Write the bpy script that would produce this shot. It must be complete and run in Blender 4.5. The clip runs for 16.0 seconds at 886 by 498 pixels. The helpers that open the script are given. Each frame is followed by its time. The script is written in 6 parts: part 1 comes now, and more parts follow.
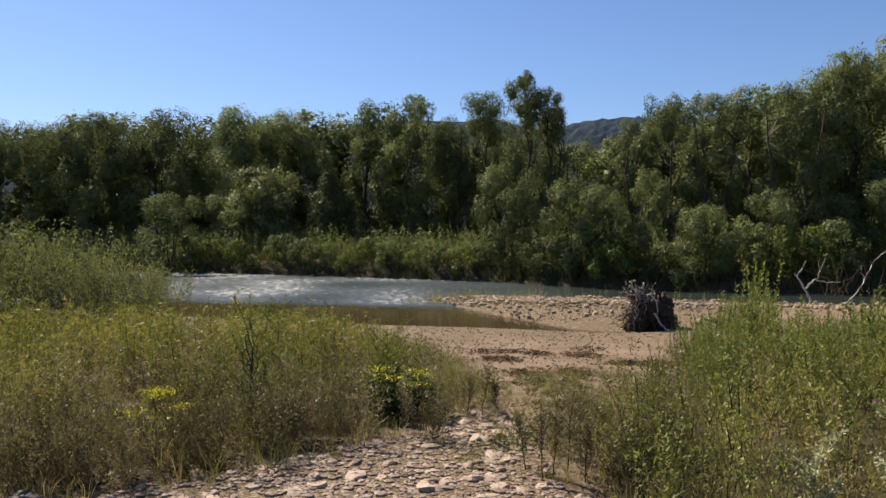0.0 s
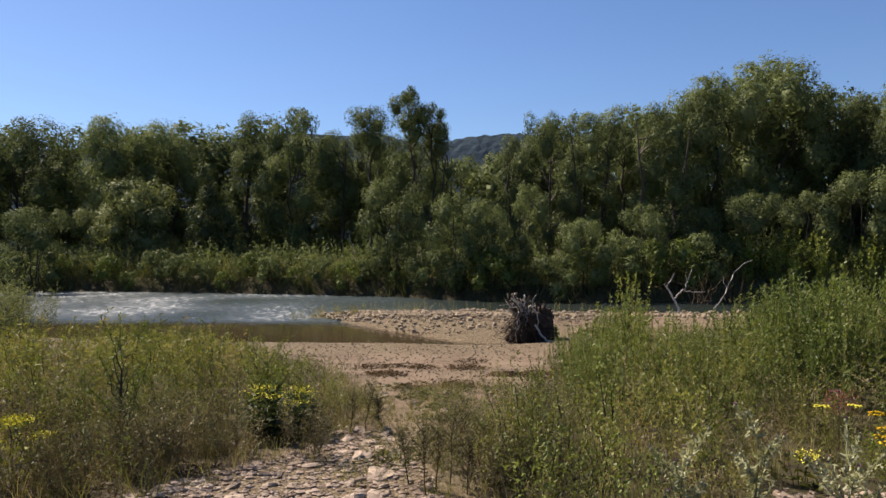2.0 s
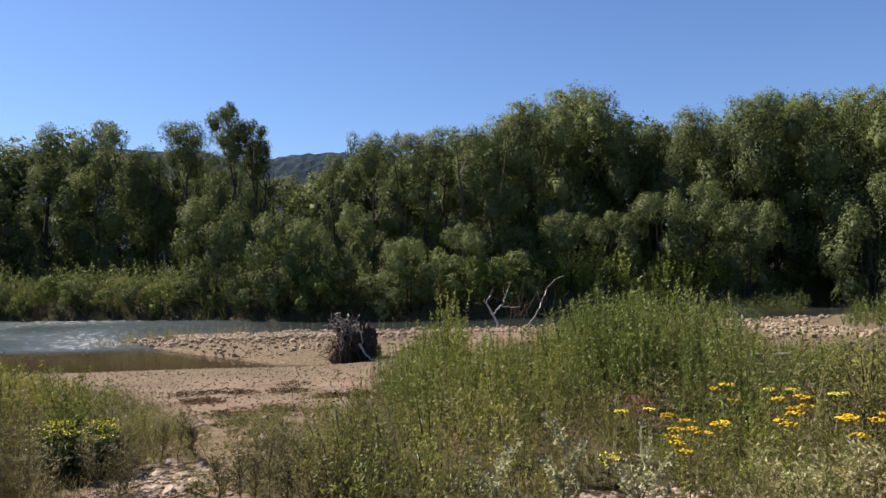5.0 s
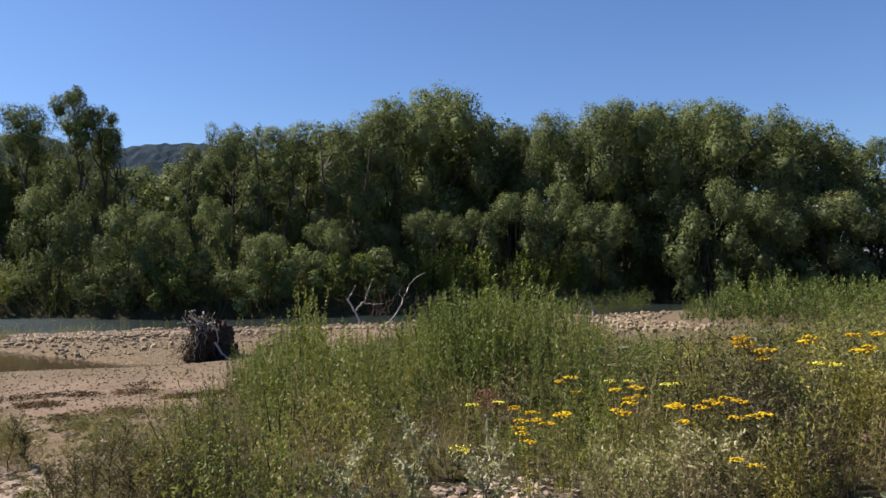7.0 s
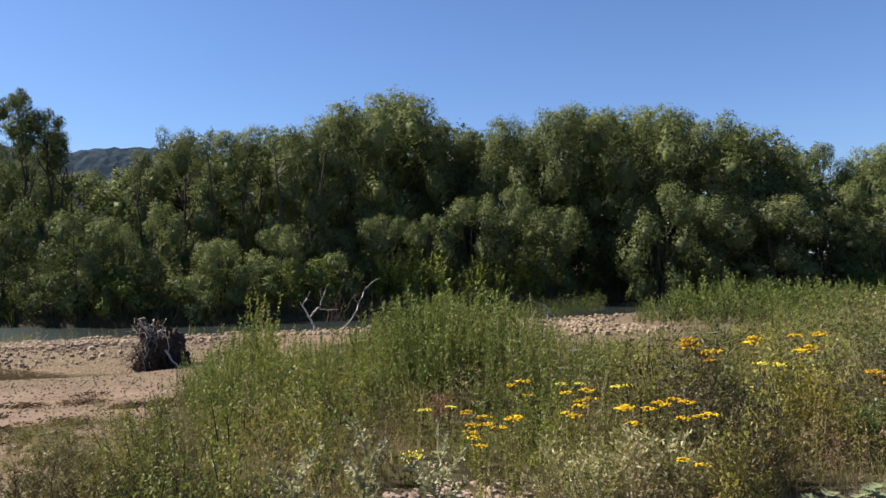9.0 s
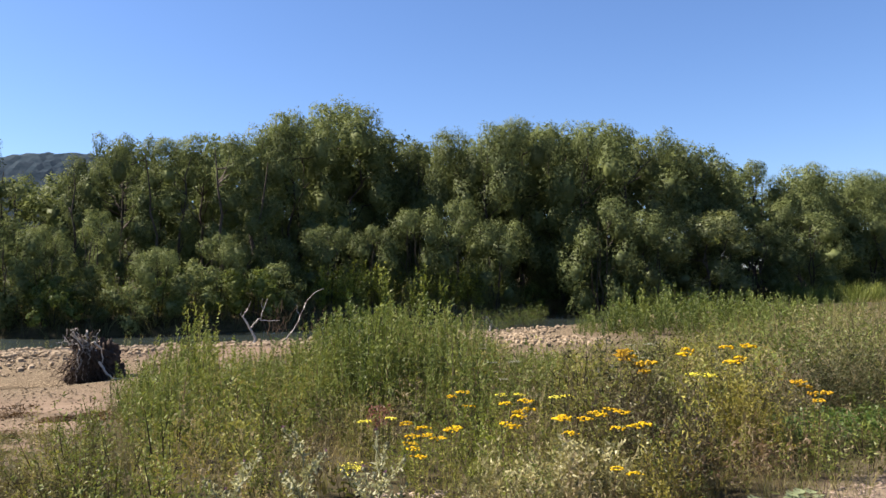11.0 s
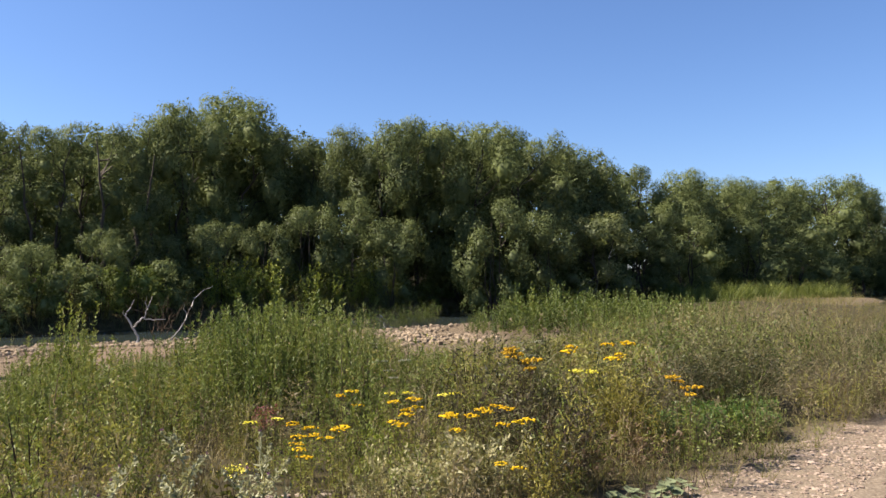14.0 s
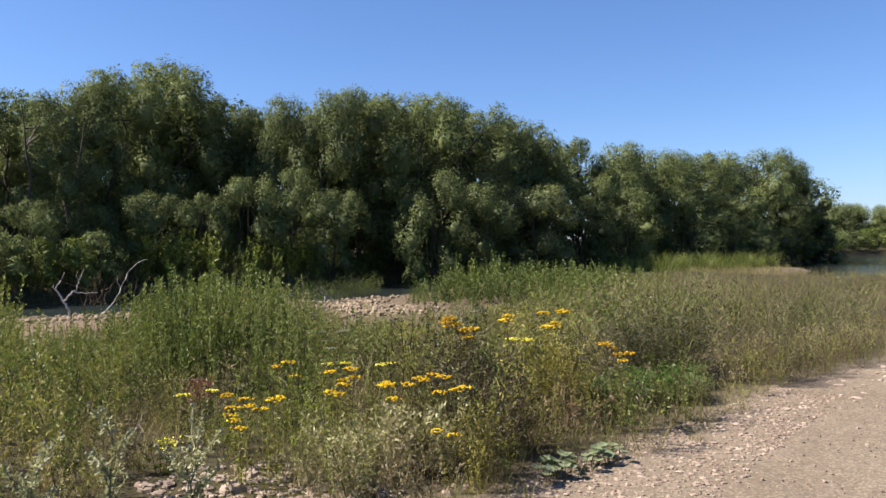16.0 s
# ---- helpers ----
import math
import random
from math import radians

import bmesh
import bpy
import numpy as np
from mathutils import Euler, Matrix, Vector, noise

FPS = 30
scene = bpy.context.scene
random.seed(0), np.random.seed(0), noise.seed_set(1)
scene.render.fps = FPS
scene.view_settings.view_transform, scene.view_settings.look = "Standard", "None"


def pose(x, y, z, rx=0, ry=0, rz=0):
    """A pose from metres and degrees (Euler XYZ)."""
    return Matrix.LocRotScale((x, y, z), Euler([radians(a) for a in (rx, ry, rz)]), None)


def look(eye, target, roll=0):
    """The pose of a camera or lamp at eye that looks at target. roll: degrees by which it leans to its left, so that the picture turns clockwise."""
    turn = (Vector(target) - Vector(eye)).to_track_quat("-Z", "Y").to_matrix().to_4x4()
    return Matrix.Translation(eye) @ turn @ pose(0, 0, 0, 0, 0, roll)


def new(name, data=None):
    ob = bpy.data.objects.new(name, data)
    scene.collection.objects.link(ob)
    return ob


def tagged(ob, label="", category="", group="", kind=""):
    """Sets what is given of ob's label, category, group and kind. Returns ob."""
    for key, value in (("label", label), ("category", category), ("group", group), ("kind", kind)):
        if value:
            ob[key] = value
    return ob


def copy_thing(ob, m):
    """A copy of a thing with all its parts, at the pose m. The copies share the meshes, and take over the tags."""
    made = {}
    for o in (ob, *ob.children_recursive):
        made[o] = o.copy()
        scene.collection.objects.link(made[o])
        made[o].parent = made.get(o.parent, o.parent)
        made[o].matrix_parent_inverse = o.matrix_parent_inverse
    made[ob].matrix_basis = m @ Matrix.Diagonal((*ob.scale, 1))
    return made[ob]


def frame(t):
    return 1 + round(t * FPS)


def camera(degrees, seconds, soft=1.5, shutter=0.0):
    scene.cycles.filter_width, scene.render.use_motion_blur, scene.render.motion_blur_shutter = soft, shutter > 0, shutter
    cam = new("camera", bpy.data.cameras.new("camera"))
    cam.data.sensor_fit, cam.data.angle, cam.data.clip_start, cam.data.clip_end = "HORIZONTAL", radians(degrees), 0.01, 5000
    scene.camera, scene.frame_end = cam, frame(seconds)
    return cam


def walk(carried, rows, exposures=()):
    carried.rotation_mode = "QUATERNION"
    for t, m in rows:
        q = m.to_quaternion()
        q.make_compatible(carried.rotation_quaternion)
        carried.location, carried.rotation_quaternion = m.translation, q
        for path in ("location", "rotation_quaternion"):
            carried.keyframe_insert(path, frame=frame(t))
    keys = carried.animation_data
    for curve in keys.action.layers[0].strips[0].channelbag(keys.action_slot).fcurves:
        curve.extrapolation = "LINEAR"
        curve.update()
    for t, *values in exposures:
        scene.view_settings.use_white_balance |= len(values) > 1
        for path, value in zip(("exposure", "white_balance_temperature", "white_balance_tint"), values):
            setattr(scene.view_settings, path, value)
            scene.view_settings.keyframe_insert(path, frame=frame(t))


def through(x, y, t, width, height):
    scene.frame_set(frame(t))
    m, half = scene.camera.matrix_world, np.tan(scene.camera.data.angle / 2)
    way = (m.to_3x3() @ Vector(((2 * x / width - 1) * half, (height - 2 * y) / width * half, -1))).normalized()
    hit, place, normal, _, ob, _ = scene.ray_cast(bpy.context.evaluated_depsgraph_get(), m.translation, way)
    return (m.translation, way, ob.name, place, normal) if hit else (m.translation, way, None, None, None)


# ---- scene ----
cam = camera(59.13, 16.0, soft=1.5)
EYE = 1.70
# seconds; yaw, pitch, roll in degrees; the eye's drift in metres
ROWS = [
    (0.0, 0.000, -1.300, -0.000, 0.000, 0.000, 0.000),
    (0.5, -1.686, -1.084, 0.283, 0.007, 0.004, 0.001),
    (1.0, -4.186, -0.845, 0.465, 0.014, 0.013, -0.003),
    (1.5, -6.527, -0.588, 0.310, 0.021, 0.009, -0.000),
    (2.0, -8.382, -0.274, 0.286, 0.031, 0.015, 0.001),
    (2.5, -9.969, -0.235, 0.456, 0.037, 0.003, 0.007),
    (3.0, -12.368, -0.260, 0.350, 0.044, 0.020, 0.002),
    (5.5, -23.738, 1.242, 0.898, 0.093, -0.010, 0.006),
    (6.0, -26.650, 1.175, 0.479, 0.107, -0.030, 0.007),
    (6.5, -28.946, 1.276, 0.330, 0.112, -0.059, 0.015),
    (7.0, -31.040, 0.614, 0.480, 0.122, -0.072, 0.010),
    (7.5, -32.376, 0.509, 0.707, 0.140, -0.087, 0.004),
    (8.0, -32.801, 0.583, 0.891, 0.150, -0.088, 0.011),
    (10.5, -37.412, 1.582, 0.464, 0.149, -0.135, 0.017),
    (11.0, -38.317, 1.699, 0.434, 0.144, -0.147, 0.017),
    (11.5, -39.247, 1.668, 0.525, 0.156, -0.151, 0.018),
    (12.0, -40.249, 1.579, 0.593, 0.149, -0.158, 0.019),
    (12.5, -41.526, 1.534, 0.370, 0.145, -0.168, 0.022),
    (13.0, -42.552, 1.566, 0.349, 0.163, -0.166, 0.024),
    (13.5, -43.467, 1.584, 0.441, 0.162, -0.176, 0.025),
    (14.0, -45.961, 1.555, 0.059, 0.169, -0.188, 0.020),
    (14.5, -47.252, 0.697, -0.149, 0.182, -0.191, 0.012),
    (15.0, -48.091, 0.139, 0.102, 0.191, -0.195, 0.009),
    (15.5, -48.941, -0.242, 0.177, 0.196, -0.207, 0.008),
    (16.0, -50.177, -0.519, 0.197, 0.205, -0.216, 0.001),
]
walk(cam, [(t, pose(x, y, EYE + z, 90 + pitch, roll, yaw)) for t, yaw, pitch, roll, x, y, z in ROWS],
     [(0.0, 1.11, 6500, 18), (1.0, 1.08, 6450, 18), (2.5, 1.05, 6350, 18), (5.5, 1.20, 6150, 18), (6.0, 1.21, 6150, 18), (6.5, 1.33, 6200, 18), (7.0, 1.09, 6050, 18), (7.5, 1.03, 6050, 18),
      (8.0, 1.16, 6100, 18), (10.5, 1.33, 6150, 18), (11.0, 1.55, 6250, 18), (11.5, 1.61, 6350, 18), (12.5, 1.49, 6300, 18), (14.0, 1.46, 6250, 18), (14.5, 1.43, 6200, 18), (15.0, 1.39, 6100, 18), (16.0, 1.37, 5950, 18)])

# ---- world and sun ----
SUN_AZ, SUN_EL = -45.0, 47.0      # clockwise from +y, and above the horizon
world = bpy.data.worlds.new("sky")
scene.world = world
world.use_nodes = True
wn, wl = world.node_tree.nodes, world.node_tree.links
wn.clear()
sky = wn.new("ShaderNodeTexSky")
sky.sky_type = "NISHITA"
sky.sun_disc = False
sky.sun_elevation, sky.sun_rotation = radians(SUN_EL), radians(SUN_AZ)
sky.air_density, sky.dust_density, sky.ozone_density = 1.0, 0.35, 8.0
bg = wn.new("ShaderNodeBackground")
bg.inputs["Strength"].default_value = 0.058
wo = wn.new("ShaderNodeOutputWorld")
wl.new(sky.outputs["Color"], bg.inputs["Color"])
wl.new(bg.outputs["Background"], wo.inputs["Surface"])
sun_dir = Vector((math.sin(radians(SUN_AZ)) * math.cos(radians(SUN_EL)),
                  math.cos(radians(SUN_AZ)) * math.cos(radians(SUN_EL)), math.sin(radians(SUN_EL))))
sun = new("sun", bpy.data.lights.new("sun", "SUN"))
sun.data.energy, sun.data.angle, sun.data.color = 5.0, radians(0.53), (1.0, 0.88, 0.70)
sun.matrix_world = look(sun_dir * 100, (0, 0, 0))

# ---- materials ----
def material(name):
    m = bpy.data.materials.new(name)
    m.use_nodes = True
    n, l = m.node_tree.nodes, m.node_tree.links
    n.clear()
    out = n.new("ShaderNodeOutputMaterial")
    return m, n, l, out


def ramp(n, stops, mode="LINEAR"):
    r = n.new("ShaderNodeValToRGB")
    r.color_ramp.interpolation = mode
    e = r.color_ramp.elements
    while len(e) < len(stops):
        e.new(0.5)
    for i, (p, c) in enumerate(stops):
        e[i].position, e[i].color = p, (*c, 1)
    return r


def noise_tex(n, l, scale, detail=4.0, rough=0.55, source=None):
    t = n.new("ShaderNodeTexNoise")
    t.inputs["Scale"].default_value, t.inputs["Detail"].default_value = scale, detail
    t.inputs["Roughness"].default_value = rough
    if source is not None:
        l.new(source, t.inputs["Vector"])
    return t


def maths(n, l, op, a, b=None, clamp=False):
    m = n.new("ShaderNodeMath")
    m.operation, m.use_clamp = op, clamp
    for i, v in enumerate((a, b)):
        if v is None:
            continue
        if isinstance(v, (int, float)):
            m.inputs[i].default_value = v
        else:
            l.new(v, m.inputs[i])
    return m.outputs[0]


def blend(n, l, f, a, b, mode="MIX"):
    m = n.new("ShaderNodeMix")
    m.data_type, m.blend_type = "RGBA", mode
    for k, v in ((0, f), (6, a), (7, b)):
        if isinstance(v, (int, float)):
            m.inputs[k].default_value = v
        elif isinstance(v, tuple):
            m.inputs[k].default_value = (*v, 1)
        else:
            l.new(v, m.inputs[k])
    return m.outputs[2]


def leaf_material(name, dark, mid, light, through=0.35, gloss=0.08, dry=None, patch=0.35, leafwise=0.30, glow=0.75):
    """Thin leaves: colour by leaf, by plant and by patch of ground; some light comes through."""
    m, n, l, out = material(name)
    geo = n.new("ShaderNodeNewGeometry")
    tint = n.new("ShaderNodeAttribute")
    tint.attribute_name = "tint"
    obj = n.new("ShaderNodeObjectInfo")
    big = noise_tex(n, l, patch, 3.0, 0.6, geo.outputs["Position"])
    a = maths(n, l, "MULTIPLY", geo.outputs["Random Per Island"], leafwise)
    b = maths(n, l, "MULTIPLY", tint.outputs["Fac"], 0.44)
    c = maths(n, l, "MULTIPLY", maths(n, l, "SUBTRACT", big.outputs["Fac"], 0.36), 1.25)
    e = maths(n, l, "MULTIPLY", obj.outputs["Random"], 0.26)
    f = maths(n, l, "ADD", maths(n, l, "ADD", a, b), maths(n, l, "ADD", c, e))
    stops = [(0.25, dark), (0.60, mid), (0.95, light)]
    if dry:
        stops.append((1.0, dry))
    stops = [(p, (0.69 * c[0], 0.72 * c[1], 0.66 * c[2])) for p, c in stops]
    col = ramp(n, stops)
    l.new(f, col.inputs["Fac"])
    dif = n.new("ShaderNodeBsdfDiffuse")
    l.new(col.outputs["Color"], dif.inputs["Color"])
    tr = n.new("ShaderNodeBsdfTranslucent")
    warm = blend(n, l, glow, col.outputs["Color"], (1.35, 1.30, 0.65), "MULTIPLY")
    l.new(warm, tr.inputs["Color"])
    mx = n.new("ShaderNodeMixShader")
    mx.inputs["Fac"].default_value = through
    l.new(dif.outputs[0], mx.inputs[1]), l.new(tr.outputs[0], mx.inputs[2])
    gl = n.new("ShaderNodeBsdfGlossy")
    gl.inputs["Roughness"].default_value = 0.5
    gl.inputs["Color"].default_value = (0.9, 0.95, 0.9, 1)
    mg = n.new("ShaderNodeMixShader")
    mg.inputs["Fac"].default_value = gloss
    l.new(mx.outputs[0], mg.inputs[1]), l.new(gl.outputs[0], mg.inputs[2])
    l.new(mg.outputs[0], out.inputs["Surface"])
    return m


def solid_material(name, a, b, scale=6.0, rough=0.85, bump=0.3, fine=60.0, per_object=0.25, spec=0.25, stretch=None):
    """Two-tone natural surface with stains, grain and relief."""
    m, n, l, out = material(name)
    tc = n.new("ShaderNodeTexCoord")
    src = tc.outputs["Object"]
    if stretch:
        mp = n.new("ShaderNodeMapping")
        mp.inputs["Scale"].default_value = stretch
        l.new(src, mp.inputs["Vector"])
        src = mp.outputs["Vector"]
    geo = n.new("ShaderNodeNewGeometry")
    obj = n.new("ShaderNodeObjectInfo")
    n1 = noise_tex(n, l, scale, 5.0, 0.6, src)
    n2 = noise_tex(n, l, fine, 3.0, 0.6, src)
    rnd = maths(n, l, "ADD", maths(n, l, "MULTIPLY", geo.outputs["Random Per Island"], per_object), maths(n, l, "MULTIPLY", obj.outputs["Random"], per_object))
    f = maths(n, l, "ADD", maths(n, l, "MULTIPLY", n1.outputs["Fac"], 0.75), maths(n, l, "MULTIPLY", n2.outputs["Fac"], 0.25))
    f = maths(n, l, "ADD", f, maths(n, l, "SUBTRACT", rnd, per_object * 0.8))
    col = ramp(n, [(0.25, tuple(0.69 * v for v in a)), (0.8, tuple(0.69 * v for v in b))])
    l.new(f, col.inputs["Fac"])
    bs = n.new("ShaderNodeBsdfPrincipled")
    bs.inputs["Roughness"].default_value = rough
    bs.inputs["Specular IOR Level"].default_value = spec
    l.new(col.outputs["Color"], bs.inputs["Base Color"])
    bp = n.new("ShaderNodeBump")
    bp.inputs["Strength"].default_value = bump
    bp.inputs["Distance"].default_value = 0.02
    l.new(f, bp.inputs["Height"])
    l.new(bp.outputs[0], bs.inputs["Normal"])
    l.new(bs.outputs[0], out.inputs["Surface"])
    return m


M_WILLOW = leaf_material("willow_leaf", (0.086, 0.105, 0.044), (0.160, 0.191, 0.078), (0.248, 0.284, 0.112), 0.32, 0.01, patch=0.12, leafwise=0.10, glow=0.25)
M_SILVER = leaf_material("silver_leaf", (0.100, 0.120, 0.050), (0.190, 0.215, 0.092), (0.29, 0.315, 0.150), 0.36, 0.02)
M_DARK = leaf_material("dark_leaf", (0.030, 0.042, 0.018), (0.062, 0.082, 0.034), (0.105, 0.13, 0.055), 0.28, 0.02)
M_SCRUB = leaf_material("scrub_leaf", (0.080, 0.106, 0.022), (0.176, 0.206, 0.046), (0.300, 0.320, 0.086), 0.27, 0.015, leafwise=0.30)
M_HERB = leaf_material("herb_leaf", (0.102, 0.110, 0.024), (0.244, 0.244, 0.056), (0.370, 0.354, 0.098), 0.27, 0.015, dry=(0.36, 0.28, 0.14), patch=0.7, leafwise=0.30)
M_GRASS = leaf_material("grass_blade", (0.100, 0.102, 0.032), (0.205, 0.195, 0.066), (0.30, 0.27, 0.11), 0.36, 0.02, dry=(0.38, 0.30, 0.16))
M_DRY = leaf_material("dry_stalk", (0.070, 0.052, 0.030), (0.190, 0.146, 0.084), (0.40, 0.325, 0.20), 0.25, 0.02, patch=0.8)
M_GREY = leaf_material("grey_herb", (0.085, 0.088, 0.036), (0.195, 0.195, 0.082), (0.36, 0.345, 0.160), 0.27, 0.015, patch=0.8, leafwise=0.30)
M_YELLOWING = leaf_material("yellowing_leaf", (0.13, 0.115, 0.022), (0.30, 0.262, 0.050), (0.45, 0.40, 0.095), 0.27, 0.015, patch=0.7, leafwise=0.30)
M_REDDRY = leaf_material("reddish_grass", (0.085, 0.056, 0.030), (0.200, 0.142, 0.078), (0.35, 0.262, 0.15), 0.28, 0.02, patch=0.8)
M_DUN = leaf_material("dull_weed", (0.034, 0.037, 0.015), (0.078, 0.082, 0.031), (0.170, 0.168, 0.070), 0.28, 0.02, patch=0.8)
M_LITTER = leaf_material("dead_litter", (0.042, 0.026, 0.015), (0.105, 0.064, 0.038), (0.19, 0.120, 0.072), 0.2, 0.02, patch=1.0)
M_STRAW = leaf_material("straw_blade", (0.16, 0.12, 0.06), (0.34, 0.27, 0.15), (0.52, 0.43, 0.26), 0.3, 0.02, patch=0.8)
M_BLEACH = leaf_material("bleached_leaf", (0.24, 0.22, 0.10), (0.44, 0.40, 0.21), (0.64, 0.59, 0.36), 0.28, 0.02, patch=0.8)
M_SALLOW = leaf_material("sallow_leaf", (0.050, 0.076, 0.016), (0.112, 0.152, 0.034), (0.195, 0.230, 0.060), 0.26, 0.015, leafwise=0.4)
M_THICKET = leaf_material("thicket_leaf", (0.050, 0.078, 0.018), (0.125, 0.166, 0.038), (0.230, 0.262, 0.072), 0.27, 0.015, patch=0.5, leafwise=0.30)
M_WITHER = leaf_material("withered_leaf", (0.048, 0.043, 0.022), (0.135, 0.120, 0.062), (0.300, 0.265, 0.145), 0.27, 0.015, patch=0.9, leafwise=0.32)
M_FERN = leaf_material("fern_leaf", (0.095, 0.130, 0.022), (0.215, 0.260, 0.046), (0.370, 0.400, 0.088), 0.34, 0.015, patch=0.8, leafwise=0.25)
M_LUSH = leaf_material("lush_leaf", (0.044, 0.090, 0.017), (0.096, 0.166, 0.034), (0.16, 0.240, 0.060), 0.36, 0.03)
M_BARK = solid_material("bark", (0.030, 0.024, 0.018), (0.105, 0.090, 0.070), 5.0, 0.9, 0.6, 40.0, 0.2, 0.2, (1, 1, 0.25))
M_TWIG = solid_material("twig", (0.045, 0.030, 0.018), (0.13, 0.09, 0.05), 8.0, 0.85, 0.2, 40.0, 0.5)
M_DEAD = solid_material("bleached_wood", (0.34, 0.31, 0.27), (0.68, 0.64, 0.57), 7.0, 0.8, 0.4, 60.0, 0.2, 0.2, (1, 1, 0.3))
M_ROOT = solid_material("root_wood", (0.035, 0.025, 0.018), (0.15, 0.11, 0.08), 7.0, 0.9, 0.5, 50.0, 0.35)
M_STONE = solid_material("river_stone", (0.18, 0.135, 0.082), (0.42, 0.335, 0.220), 4.0, 0.85, 0.35, 55.0, 0.45)
M_SHALE = solid_material("shale_stone", (0.225, 0.170, 0.124), (0.52, 0.418, 0.318), 4.0, 0.85, 0.35, 55.0, 0.40)
M_DARKSTONE = solid_material("dark_stone", (0.05, 0.045, 0.045), (0.17, 0.15, 0.14), 5.0, 0.8, 0.4, 50.0, 0.2)
M_YELLOW = solid_material("yellow_flower", (0.55, 0.33, 0.004), (0.90, 0.62, 0.015), 20.0, 0.8, 0.1, 80.0, 0.5, 0.1)
M_LEMON = solid_material("lemon_flower", (0.62, 0.56, 0.03), (0.95, 0.88, 0.12), 20.0, 0.8, 0.1, 80.0, 0.5, 0.1)
M_ORANGE = solid_material("orange_flower", (0.30, 0.17, 0.010), (0.66, 0.42, 0.020), 20.0, 0.8, 0.1, 80.0, 0.5, 0.1)
M_CREAM = solid_material("cream_umbel", (0.20, 0.22, 0.13), (0.42, 0.43, 0.30), 20.0, 0.9, 0.1, 80.0, 0.5, 0.1)
M_PINK = solid_material("thistle_pink", (0.20, 0.09, 0.15), (0.36, 0.20, 0.28), 20.0, 0.9, 0.1, 80.0, 0.4, 0.1)
M_RED = leaf_material("red_leaf", (0.10, 0.02, 0.02), (0.20, 0.045, 0.05), (0.30, 0.10, 0.09), 0.35, 0.05)
M_PALE = leaf_material("thistle_leaf", (0.22, 0.22, 0.125), (0.38, 0.37, 0.235), (0.58, 0.565, 0.38), 0.28, 0.015)
M_BROAD = leaf_material("coltsfoot_leaf", (0.22, 0.255, 0.14), (0.31, 0.345, 0.21), (0.42, 0.455, 0.30), 0.22, 0.03)


